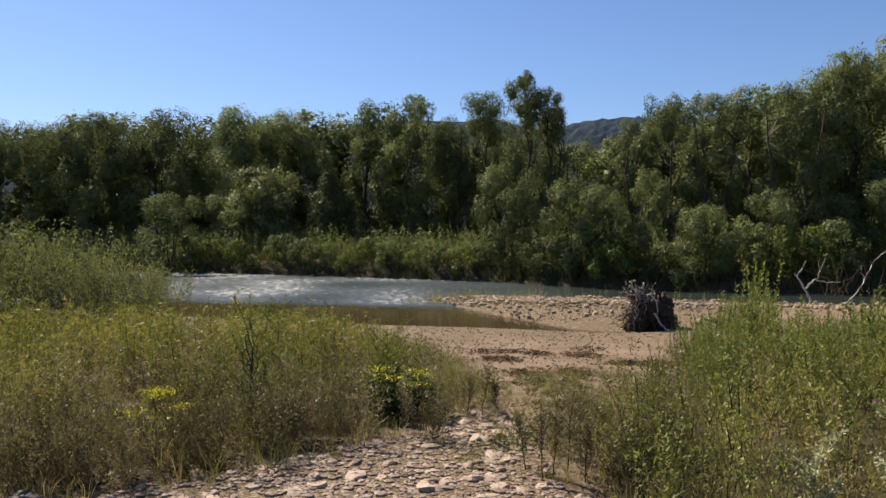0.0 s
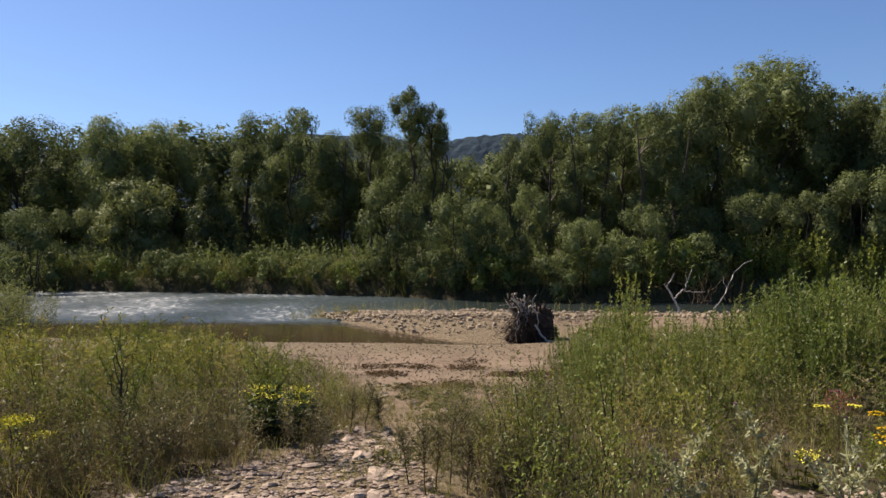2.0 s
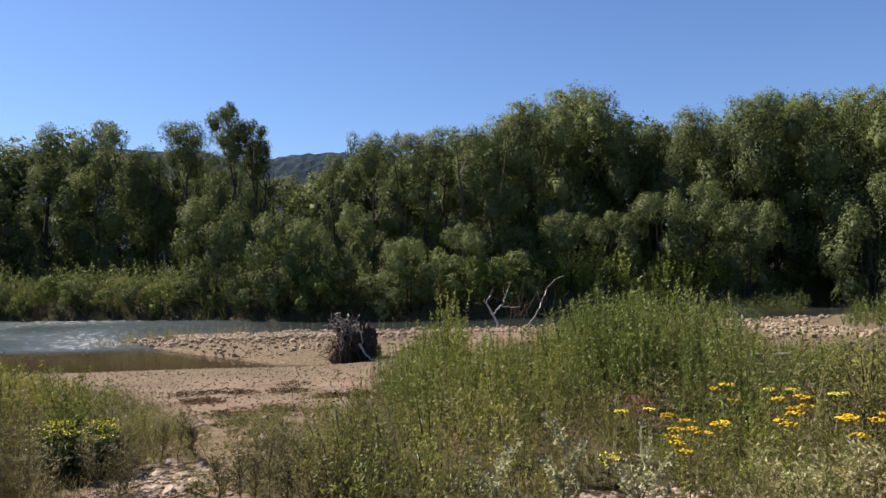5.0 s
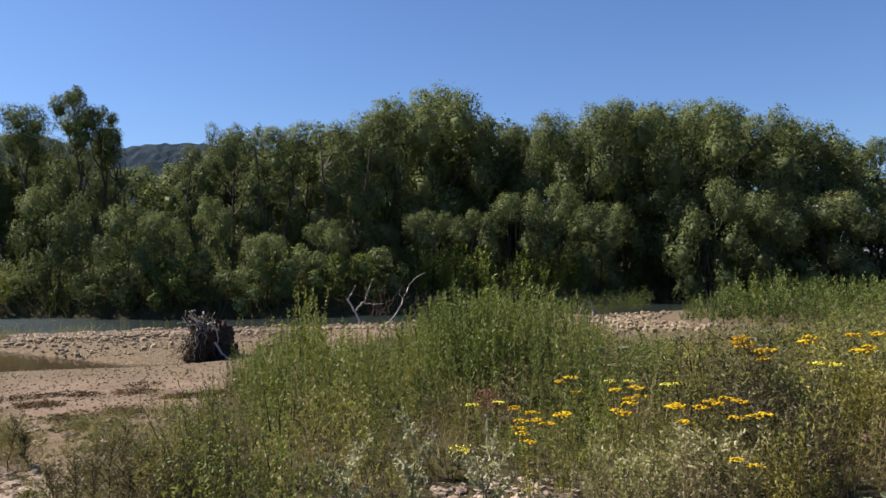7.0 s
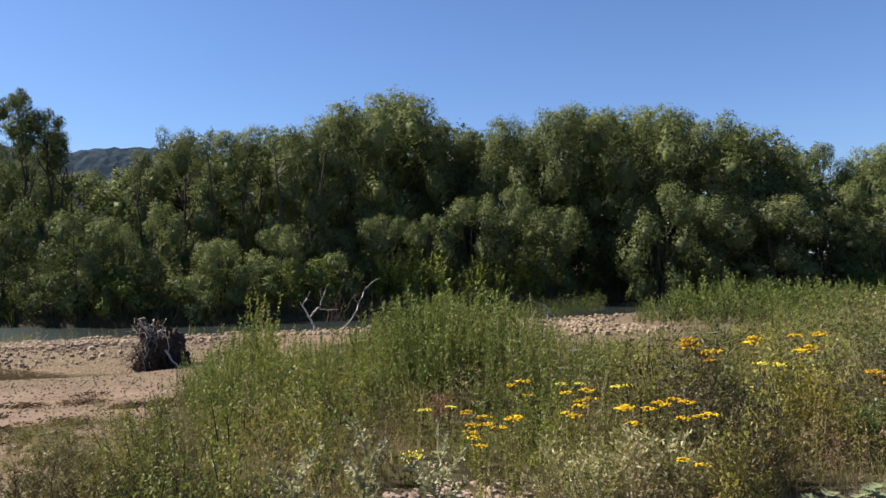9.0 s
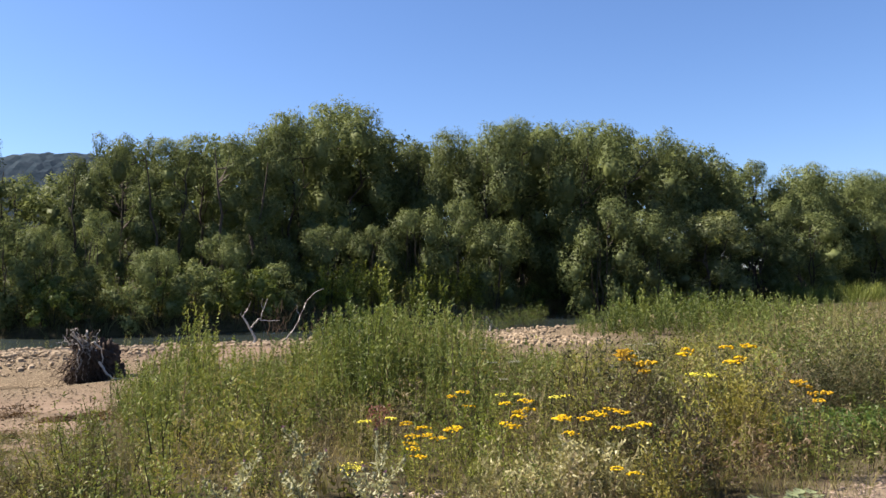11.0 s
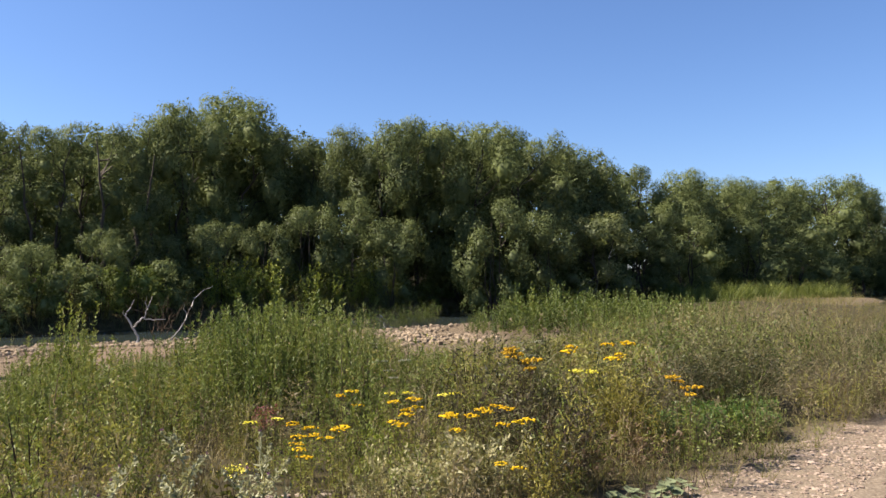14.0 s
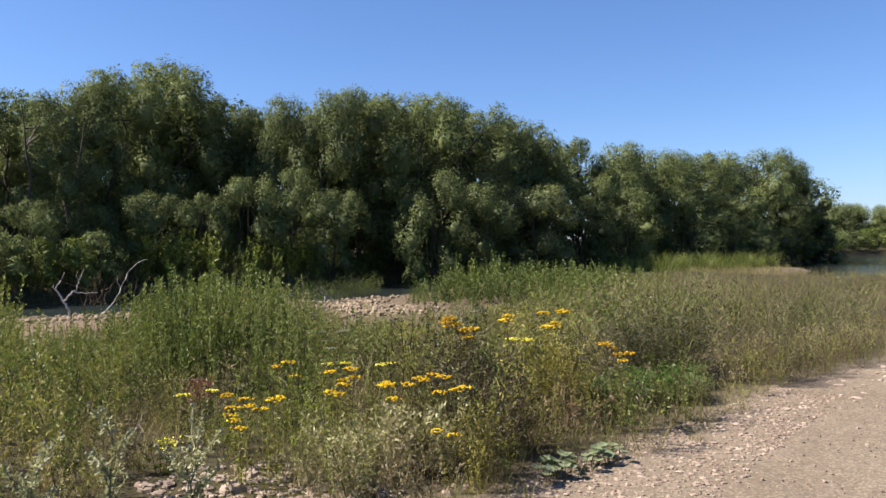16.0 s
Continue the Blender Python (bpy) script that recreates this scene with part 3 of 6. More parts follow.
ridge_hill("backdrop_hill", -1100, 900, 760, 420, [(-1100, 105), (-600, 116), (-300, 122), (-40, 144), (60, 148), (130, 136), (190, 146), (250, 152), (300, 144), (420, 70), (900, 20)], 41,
           "low wooded hill behind the trees, distance haze painted into its blue colour")

# ---- trees ----
def make_tree(name, seed, h, rad, base, lobes, leaves, leaf, mat, stems=1, dome=0.35, droop=0.6, lobe=0.38, tall=1.25, gaps=0.0, pointed=0.0):
    """A broadleaf tree: crooked tapering stems, a limb to each bough, and boughs like billows, thickly hung with small leaves."""
    r = np.random.default_rng(seed)
    u = np.clip((np.arange(lobes) + 0.5 + r.normal(size=lobes) * 0.25) / lobes, 0, 1)
    prof = np.where(u > dome, np.sqrt(np.clip(1 - ((u - dome) / (1.03 - dome)) ** 2, 0, 1)), 0.78 + 0.22 * u / dome) * (1 - pointed * u)
    size = rad * lobe * (0.72 + 0.50 * r.random(lobes)) * (1 - 0.55 * pointed * u)
    ang = np.arange(lobes) * 2.4 + r.normal(size=lobes) * 0.35
    out_r = np.maximum(rad * prof * (0.86 + 0.22 * r.random(lobes)) - size * 0.75, 0)
    z = np.minimum(base * h + (h - base * h) * u, h - size * tall * (1.0 + 0.25 * r.random(lobes)))
    z = np.maximum(z, size * tall * 0.8)
    cen = np.stack([np.cos(ang) * out_r, np.sin(ang) * out_r, z], 1)
    cen[-1] = (0.12 * rad * r.normal(), 0.12 * rad * r.normal(), h - size[-1] * tall)
    wood = Pile()
    feet = [np.array([0, 0, -0.15])] if stems == 1 else [np.array([np.cos(a) * 0.03 * h, np.sin(a) * 0.03 * h, -0.15]) for a in np.arange(stems) * 6.28 / stems]
    trunks = []
    for f in feet:
        end = np.array([f[0] * 3.5 + r.normal() * 0.03 * h, f[1] * 3.5 + r.normal() * 0.03 * h, h * (0.90 - 0.12 * (stems > 1) * r.random())])
        t = wander(r, f, end, 9, 0.014 * h)
        wood.tube(t, np.linspace(0.016 * h / stems ** 0.4, 0.002 * h, 9), 6)
        trunks.append(t)
    for c in cen:
        t = trunks[int(np.argmin([np.linalg.norm(t[-1, :2] - c[:2]) for t in trunks]))]
        zz = max(0.12 * h, c[2] - (0.12 + 0.16 * r.random()) * h)
        k = int(np.clip(np.searchsorted(t[:, 2], zz), 1, 7))
        wood.tube(wander(r, t[k], c, 5, 0.010 * h), np.linspace(0.0055 * h, 0.001 * h, 5), 3)
    # each bough carries smaller leafy puffs on its outer and upper side
    K = 9
    d = unit(sphere_dirs(r, lobes * K) + np.repeat(unit(cen - [0, 0, 0.45 * h]), K, 0) * 0.55 + [0, 0, 0.25])
    which = np.repeat(np.arange(lobes), K)
    pc = cen[which] + d * (size[which] * (0.52 + 0.24 * r.random(lobes * K)))[:, None] * [1, 1, tall]
    ps = size[which] * (0.40 + 0.22 * r.random(lobes * K))
    pc[:, 2] = np.minimum(pc[:, 2], h - ps)
    pc, ps, owner = np.concatenate([pc, cen]), np.concatenate([ps, size * 0.80]), np.concatenate([which, np.arange(lobes)])
    if gaps:
        ps = ps * (1 - gaps * r.random(len(ps)))
    crown = Pile()
    many = int(leaves * 2.4)
    w = ps ** 2
    at_puff = r.choice(len(ps), many, p=w / w.sum())
    d = sphere_dirs(r, many)
    ripple = 1 + 0.13 * np.sin(d[:, 0] * 6 + at_puff) * np.sin(d[:, 1] * 6 + d[:, 2] * 5 + at_puff * 1.7)
    fr = (1.04 - 0.46 * r.random(many) ** 1.2) * ripple
    p = pc[at_puff] + d * (ps[at_puff] * fr)[:, None] * [1, 1, 1.3]
    deep = np.full(many, 9.0)
    for c, s in zip(pc, ps):
        deep = np.minimum(deep, np.linalg.norm((p - c) * [1, 1, 0.77], axis=1) / s)
    keep = np.where((deep > 0.60) & (p[:, 2] > 0.05 * h * base))[0][:leaves]
    p, d, at_puff, n = p[keep], d[keep], at_puff[keep], len(keep)
    bough = unit(p - cen[owner[at_puff]])
    soft_n = unit(d * 0.55 + bough * 0.55 + [0, 0, 0.10])
    face = unit(soft_n + r.normal(size=(n, 3)) * 0.42)
    side = unit(np.cross(r.normal(size=(n, 3)) * 0.7 + [0, 0, -droop], face))
    along = np.cross(face, side)
    ln = leaf * (0.55 + 0.8 * r.random(n))
    crown.leaves(p - along * ln[:, None] * 0.5, along, side, ln, ln * 0.34)
    normals = [np.repeat(unit(soft_n * 0.7 + face * 0.45), 3, 0)]
    # leafy twigs that overlap under the outer leaves
    per = 24 if leaves > 5000 else 8
    k = np.repeat(np.arange(len(ps)), per)
    d = sphere_dirs(r, len(k))
    p = pc[k] + d * (ps[k] * (0.70 + 0.16 * r.random(len(k))))[:, None] * [1, 1, 1.3]
    soft_n = unit(d * 0.55 + unit(p - cen[owner[k]]) * 0.55 + [0, 0, 0.10])
    face = unit(soft_n + r.normal(size=(len(k), 3)) * 0.35)
    side = unit(np.cross(r.normal(size=(len(k), 3)) * 0.7 + [0, 0, -droop], face))
    along = np.cross(face, side)
    ln = ps[k] * np.sqrt(16 / per) * (0.30 + 0.25 * r.random(len(k)))
    crown.leaves(p - along * ln[:, None] * 0.5, along, side, ln, ln * 0.50)
    normals.append(np.repeat(unit(soft_n * 0.7 + face * 0.45), 3, 0))
    # the dark dense inside of each bough
    rings, segs = (6, 9) if leaves > 5000 else (5, 7)
    U, W = np.meshgrid(np.linspace(0.04, np.pi - 0.04, rings), np.arange(segs) * 2 * np.pi / segs, indexing="ij")
    ball = np.stack([np.sin(U) * np.cos(W), np.sin(U) * np.sin(W), np.cos(U)], -1).reshape(-1, 3)
    i, j = np.meshgrid(np.arange(rings - 1), np.arange(segs), indexing="ij")
    quad = np.stack([i * segs + j, (i + 1) * segs + j, (i + 1) * segs + (j + 1) % segs, i * segs + (j + 1) % segs], -1).reshape(-1, 4)
    for c, sz in zip(cen[u < 0.75], size[u < 0.75]):
        k = 0.42 * (1 - 0.5 * gaps) * (1 + 0.30 * (r.random(len(ball)) - 0.5))
        crown.add(c + ball * (sz * k)[:, None] * [1, 1, tall * 0.95], quad)
        normals.append(ball)
    # thin sprays that break the outline
    n = leaves // 70
    k = r.integers(0, len(ps), n)
    d = unit(sphere_dirs(r, n) + [0, 0, 0.35])
    for step in range(5):
        p = pc[k] + d * (ps[k] * (0.92 + 0.085 * step))[:, None]
        along = unit(d * 0.6 + r.normal(size=(n, 3)) * 0.6)
        side = unit(np.cross(along, sphere_dirs(r, n)))
        crown.leaves(p, along, side, leaf * 0.9, leaf * 0.28)
        normals.append(np.repeat(d, 3, 0))
    v, q, m = crown.arrays()
    me = mesh_from("crown", v, q, [mat], m, r.random(len(v) // 3 + 1).repeat(3)[:len(v)], smooth=True)
    me.normals_split_custom_set_from_vertices(np.concatenate(normals).tolist())
    root = new(name)
    trunk = new("trunk", wood.mesh("trunk", [M_BARK], True))
    leafage = new("crown", me)
    trunk.parent = leafage.parent = root
    return root, h


KINDS = {
    "willow": [make_tree("willow_tree", 101 + k, 10, (3.0, 3.4, 2.8, 3.3, 2.6)[k], 0.14, (17, 20, 15, 21, 15)[k], 20000, 0.165, M_WILLOW, 1 + k % 3, (0.40, 0.55, 0.35, 0.62, 0.5)[k], 0.7, (0.38, 0.34, 0.40, 0.33, 0.42)[k], (1.25, 1.5, 1.2, 1.4, 1.6)[k]) for k in range(5)],
    "slim": [make_tree("willow_tree", 121 + k, 10, 1.8, 0.08, 15, 10500, 0.140, M_WILLOW, 1 + k, 0.30, 0.5, 0.50, 1.5, 0.2, 0.45) for k in range(3)],
    "tuft": [make_tree("willow_tree", 131 + k, 10, 1.45 + 0.25 * k, 0.70, 8, 7000, 0.14, M_WILLOW, 1, 0.45, 0.5, 0.44, 1.1, 0.35) for k in range(2)],
    "back": [make_tree("willow_tree", 141 + k, 10, 3.2, 0.12, 13, 3600, 0.24, M_WILLOW, 1, 0.5, 0.6, 0.42, 1.3) for k in range(3)],
    "shrub": [make_tree("willow_shrub", 151 + k, 4, 1.5, 0.10, 12, 8000, 0.105, M_WILLOW, 4, 0.45, 0.0, 0.40, 1.2, 0.25) for k in range(3)],
    "silver": [make_tree("silver_shrub", 161, 5, 1.9, 0.08, 13, 8000, 0.14, M_SILVER, 3, 0.4, 0.2, 0.42, 1.1, 0.3)],
    "dark": [make_tree("alder_tree", 171, 6, 1.5, 0.05, 14, 8000, 0.14, M_DARK, 2, 0.15, 0.4, 0.46, 1.3, 0.2, 0.6)],
    "low": [make_tree("bank_shrub", 181 + k, 2, 1.2, 0.06, 8, 1500, 0.15, (M_SALLOW, M_WILLOW)[k], 3, 0.4, 0.0, 0.42, 1.0, 0.25) for k in range(2)],
}
LABELS = {
    "willow": ("tall green willow with a dense rounded crown on the river bank", "tree", "willows on the bank"),
    "slim": ("slender upright willow with light green foliage", "tree", "willows on the bank"),
    "tuft": ("tall open willow with bare trunk and tufted top", "tree", "willows on the bank"),
    "back": ("willow standing deeper in the riverside wood", "tree", "willows in the wood"),
    "shrub": ("bushy young willow at the water's edge", "shrub", "young willows on the bank"),
    "silver": ("silvery-leaved shrub in front of the wood", "shrub", "silvery shrubs"),
    "dark": ("dark conical alder beside the river", "tree", "alders"),
    "low": ("low leafy bush overhanging the river bank", "bush", "bank bushes"),
}
used = set()


def plant(kind, az, dist, height, width=1.0, k=None, rng=np.random.default_rng(7)):
    """One tree of a kind, by bearing and distance from the walk's start, with its height."""
    x, y = dist * math.sin(radians(az)), dist * math.cos(radians(az))
    k = int(rng.integers(len(KINDS[kind]))) if k is None else k
    ob, h = KINDS[kind][k]
    s = height / h
    m = pose(x, y, at(x, y) - 0.05, 0, 0, float(rng.random() * 360))
    if (kind, k) not in used:
        used.add((kind, k))
        t = ob
        t.matrix_basis = m
    else:
        t = copy_thing(ob, m)
    t.scale = (s * width, s * width, s)
    tagged(t, *LABELS[kind])
    return t


# skyline of the wood: bearing, and the angle of the tree tops above the eye
SKYLINE = np.array([(-45, 6.5), (-30, 6.6), (-28, 6.7), (-24, 7.7), (-19.8, 8.1), (-14.5, 8.5), (-10.8, 8.2), (-5.5, 9.2), (-2, 9.5), (0.2, 8.2), (3.1, 7.8), (6, 8.2),
                    (8.2, 8.8), (10.5, 7.0), (13.2, 7.8), (16.3, 9.2), (21.5, 9.4), (25.8, 10.5), (27.9, 11.6), (31.3, 12.5), (34.5, 10.3), (36.5, 9.4), (39.8, 10.2),
                    (44.2, 10.9), (48, 10.8), (51.6, 10.3), (54.2, 9.1), (56.4, 8.5), (60.3, 7.2), (65.4, 6.3), (69.2, 5.9), (72.1, 6.1), (74.2, 5.5), (75.6, 4.2)])
EDGE = np.array([(-45, 63), (-30, 58), (-20, 54), (-10, 50), (0, 46), (8, 41), (15, 37), (24, 37), (29, 42), (36, 45), (41, 43), (46, 42), (52, 45), (58, 52), (64, 61), (70, 76), (75, 92)])


def edge(az):
    return float(np.interp(az, *EDGE.T))


def top(az):
    return float(np.interp(az, *SKYLINE.T)) + (0.35 if az < 20 else 0.12)


def tree_height(az, dist, el):
    x, y = dist * math.sin(radians(az)), dist * math.cos(radians(az))
    return 1.7 + dist * math.tan(radians(el)) - at(x, y)


for az, kind, deeper, width in [(-31, "willow", 2, 1), (-28, "willow", 4, 1), (-24.2, "willow", 2, 1), (-19.8, "willow", 3, 1.05), (-14.5, "willow", 2, 1.05), (-10.8, "willow", 4, 0.9),
                                (-5.5, "slim", 2, 1.2), (-2, "willow", 2, 0.95), (8.2, "slim", 3, 1.1), (5.8, "willow", 3, 0.7), (2.6, "willow", 4, 0.8), (0.4, "slim", 2, 1.3),
                                (16.3, "willow", 2, 0.8), (13.4, "slim", 1, 1.1), (19.0, "slim", 1, 1.2), (21.5, "willow", 3, 0.85), (23.8, "slim", 0, 1.2), (25.8, "willow", 3, 0.8), (28.0, "willow", 2, 0.9),
                                (31.3, "willow", 3, 1.0), (34.5, "willow", 5, 0.75), (36.6, "willow", 3, 0.7), (39.8, "willow", 2, 0.8), (42.2, "willow", 1, 0.85), (44.3, "willow", 3, 0.9), (48, "willow", 3, 0.95),
                                (51.5, "willow", 4, 0.95), (54.2, "willow", 4, 0.9), (56.6, "willow", 3, 0.9), (60.3, "willow", 4, 1.0), (63, "willow", 3, 1.0), (65.4, "willow", 3, 1.1), (67.4, "willow", 3, 1.1),
                                (69.2, "willow", 3, 1.2), (72.1, "willow", 2, 1.25), (74.0, "willow", 0, 1.15)]:
    d = edge(az) + deeper
    plant(kind, az, d, tree_height(az, d, top(az)), width)
for az, el, d, w in [(3.1, 10.2, 42, 0.95), (5.9, 11.5, 42, 0.9), (7.4, 10.4, 43, 0.85)]:
    plant("tuft", az, d, tree_height(az, d, el), w)
# the smaller trees in front of the wood
for kind, az, el, d, w in [("shrub", 4.75, 5.0, 37.5, 0.95), ("shrub", 9.6, 3.9, 34.5, 1.0), ("shrub", 11.4, 3.4, 34, 0.9), ("shrub", 18.6, 2.0, 33, 1.0), ("shrub", 14.3, 4.6, 35, 0.75),
                           ("shrub", 22.5, 3.0, 34, 0.9), ("shrub", 26.5, 2.6, 36.5, 1.0), ("shrub", -19.3, 2.7, 46, 1.15), ("dark", -8.4, 5.9, 47, 1.0), ("dark", -6.9, 3.0, 46.5, 1.3), ("silver", -12.8, 4.8, 49, 1.15), ("silver", -15.0, 3.0, 50, 1.1),
                           ("shrub", 33.6, 3.6, 39.5, 0.95), ("shrub", 50.0, 5.3, 42, 0.85), ("shrub", 53.6, 4.5, 44, 0.95), ("silver", 57.4, 4.2, 48, 1.3),
                           ("shrub", 63.5, 3.9, 57, 1.2), ("shrub", 67.7, 4.2, 66, 1.25), ("shrub", 60.5, 3.4, 52, 1.2), ("shrub", 70.5, 3.6, 74, 1.3), ("dark", 75.4, 3.6, 93, 1.5), ("dark", 76.0, 2.4, 92, 1.6),
                           ("shrub", 36.4, 4.8, 40, 0.95), ("shrub", 39.4, 5.4, 41, 0.9), ("shrub", 30.2, 3.6, 37.5, 1.0), ("shrub", 42.4, 4.0, 41, 0.95)]:
    plant(kind, az, d, tree_height(az, d, el), w)
prng = np.random.default_rng(61)
for az in np.arange(-34, 75, 3.6):
    for row in (5.5, 10):
        a = float(az + prng.normal() * 0.7)
        d = edge(a) + row + float(prng.random() * 3)
        plant("back", a, d, tree_height(a, d, top(a) * (0.90 + 0.07 * prng.random() - (0.11 if -2 < a < 13 else 0.0))), 1.2)
for a in np.arange(75.5, 84, 0.9):
    for d in (172, 184, 196):
        dd = d + 6 * float(prng.random())
        plant("back", float(a + prng.normal() * 0.3), dd, tree_height(a, dd, 2.0 + 0.5 * prng.random()), 1.25)
for x in np.arange(96, 200, 4.0):
    y = float(np.interp(x, [95, 118, 150, 170, 215], [32, 31.5, 28, 16, 2])) + 1.0 + 2 * float(prng.random())
    plant("low", math.degrees(math.atan2(x, y)), math.hypot(x, y), 2.6 + 1.6 * float(prng.random()), 1.3, int(prng.random() < 0.5))
# bushes along the far bank
FB = np.array(FAR_SHORE[::-1], float)
x = -34.0
while x < 60:
    x += 1.0 + 0.5 * float(prng.random())
    y = float(np.interp(x, FB[:, 0], FB[:, 1])) + 0.35 + 0.9 * float(prng.random())
    lowland = x < 4
    if 16 < x < 30:
        continue
    plant("low", math.degrees(math.atan2(x, y)), math.hypot(x, y), (0.8 if lowland else 1.4) + 0.8 * float(prng.random()), 1.0, int(prng.random() < (0.5 if lowland else 0.75)))
# ---- small plants: pattern plants ----
def tuft(seed, h, n, width, mat=0, flare=0.45):
    r = np.random.default_rng(seed)
    p = Pile()
    a = r.random(n) * 6.28
    b = np.stack([np.cos(a), np.sin(a), np.zeros(n)], 1) * (0.05 * r.random(n))[:, None]
    out = unit(np.stack([np.cos(a) * flare * r.random(n), np.sin(a) * flare * r.random(n), np.ones(n)], 1))
    side = unit(np.cross(out, sphere_dirs(r, n)))
    ln = h * (0.5 + 0.6 * r.random(n))
    k = b + out * (ln * 0.6)[:, None]
    tip = k + unit(out + np.stack([np.cos(a), np.sin(a), -0.3 + 0 * a], 1) * 0.45) * (ln * 0.45)[:, None]
    w = side * width / 2
    v = np.stack([b - w, b + w, k + w * 0.8, k - w * 0.8], 1).reshape(-1, 3)
    p.add(v, np.arange(4 * n).reshape(n, 4), mat)
    v = np.stack([k - w * 0.8, k + w * 0.8, tip + w * 0.1, tip - w * 0.1], 1).reshape(-1, 3)
    p.add(v, np.arange(4 * n).reshape(n, 4), mat)
    return p.arrays()


def spots(rng, polygon, density, keep=None):
    """Random plan points in a polygon, so many to the square metre."""
    poly = np.array(polygon, float)
    lo, hi = poly.min(0), poly.max(0)
    p = lo + rng.random((int(np.prod(hi - lo) * density), 2)) * (hi - lo)
    p = p[inside(p, poly)]
    return p if keep is None else p[rng.random(len(p)) < keep(p)]


def seen(p, full, thin, floor=0.25):
    """Thin out what stands behind the first plants, and leave the far sides bare."""
    a, d = np.degrees(np.arctan2(p[:, 0], p[:, 1])), np.hypot(p[:, 0], p[:, 1])
    return smooth(-36, -33, a) * smooth(86, 83, a) * (floor + (1 - floor) * smooth(thin, full, d))


def off_clear(p):
    """How overgrown the ground is: nil on the bare path, the beach and the track."""
    d = edge_distance(p, CLEAR) * np.where(inside(p, CLEAR), 1, -1)
    r = np.interp(p[:, 0], *np.array(ROAD_EDGE).T) - p[:, 1]
    w = inside(p, SHORE)
    for cx, cy, rx, ry in [(8.15, 3.4, 1.05, 0.70), (7.6, 3.2, 0.7, 0.35), (5.2, 2.75, 0.60, 0.45), (-0.45, 7.1, 0.45, 0.45), (4.25, 3.55, 0.62, 0.45), (-0.40, 6.66, 0.40, 0.36), (-2.2, 5.85, 0.30, 0.35), (2.45, 3.85, 0.4, 0.4), (3.0, 4.2, 0.50, 0.55), (3.4, 4.75, 0.42, 0.38)]:
        w |= ((p[:, 0] - cx) / rx) ** 2 + ((p[:, 1] - cy) / ry) ** 2 < 1
    away = 0.40 * smooth(0.4, 0.9, p[:, 0]) - 0.15
    return smooth(0.25, -0.25, d + away + 0.25 * waves(p, 77, 1.1)) * smooth(0.15, -0.3, r + 0.2 * waves(p, 78, 0.8)) * ~w


# the near plants' skyline: bearing, and the angle of their tops under the eye
CAP = np.array([(-60, -3), (-30, -4.2), (-22.6, -4.9), (-15.4, -5.0), (-9.6, -5.4), (-5.5, -6.7), (-1.4, -7.8), (1.9, -9.4), (4, -11), (12, -11), (15.6, -7.4), (16.8, -6.3), (18.6, -5.6), (20.8, -4.2), (22, -3.4), (23.4, -5.4),
                (27.4, -5.3), (29, -4.2), (32.9, -2.6), (36.9, -2.0), (39.8, -2.9), (42.3, -4.3), (44.2, -5.5), (46.2, -5.8), (49.7, -5.0), (52.3, -4.6), (55.3, -4.4), (59, -4.0), (61, -3.4), (63, -2.7), (67, -2.3),
                (70, -2.4), (74, -2.7), (76, -2.7), (80, -2.6), (110, -2.6)])


def capped(p, h):
    """Keep plants under the skyline of the near bank."""
    a, d = np.degrees(np.arctan2(p[:, 0], p[:, 1])), np.hypot(p[:, 0], p[:, 1])
    lim = 1.7 + d * np.tan(np.radians(np.interp(a, *CAP.T))) - land(p)
    return np.minimum(h, np.maximum(lim, 0.12))


def clumped(rng, pts, n, wide):
    """Each spot becomes a clump of n."""
    return np.repeat(pts, n, 0) + rng.normal(size=(len(pts) * n, 2)) * wide


def field(name, protos, pts, size, mats, seed, label, category, lean=0.08, vary=0.3, tallest=0.0, mean=0.88, clump=None):
    r = np.random.default_rng(seed)
    part_h = 1.0
    if clump:
        part_h = np.repeat(0.50 + 0.65 * r.random(len(pts)), clump[0])
        pts = clumped(r, pts, *clump)
    place = np.column_stack([pts, land(pts)])
    n = len(pts)
    sc = size * (1 - vary + 2 * vary * r.random(n))
    if tallest:
        sc = capped(pts, sc * tallest) / tallest * np.clip(mean + 0.36 * (r.random(n) - 0.5) + 0.34 * (waves(pts, seed, 1.2) + 0.8 * waves(pts, seed + 40, 0.55)), 0.3, 1.2)
    sc = sc * part_h
    ob = scatter(name, protos, place, r.random(n) * 6.28, sc, r.integers(0, len(protos), n), mats, r, lean)
    return tagged(ob, label, category, kind="stuff")


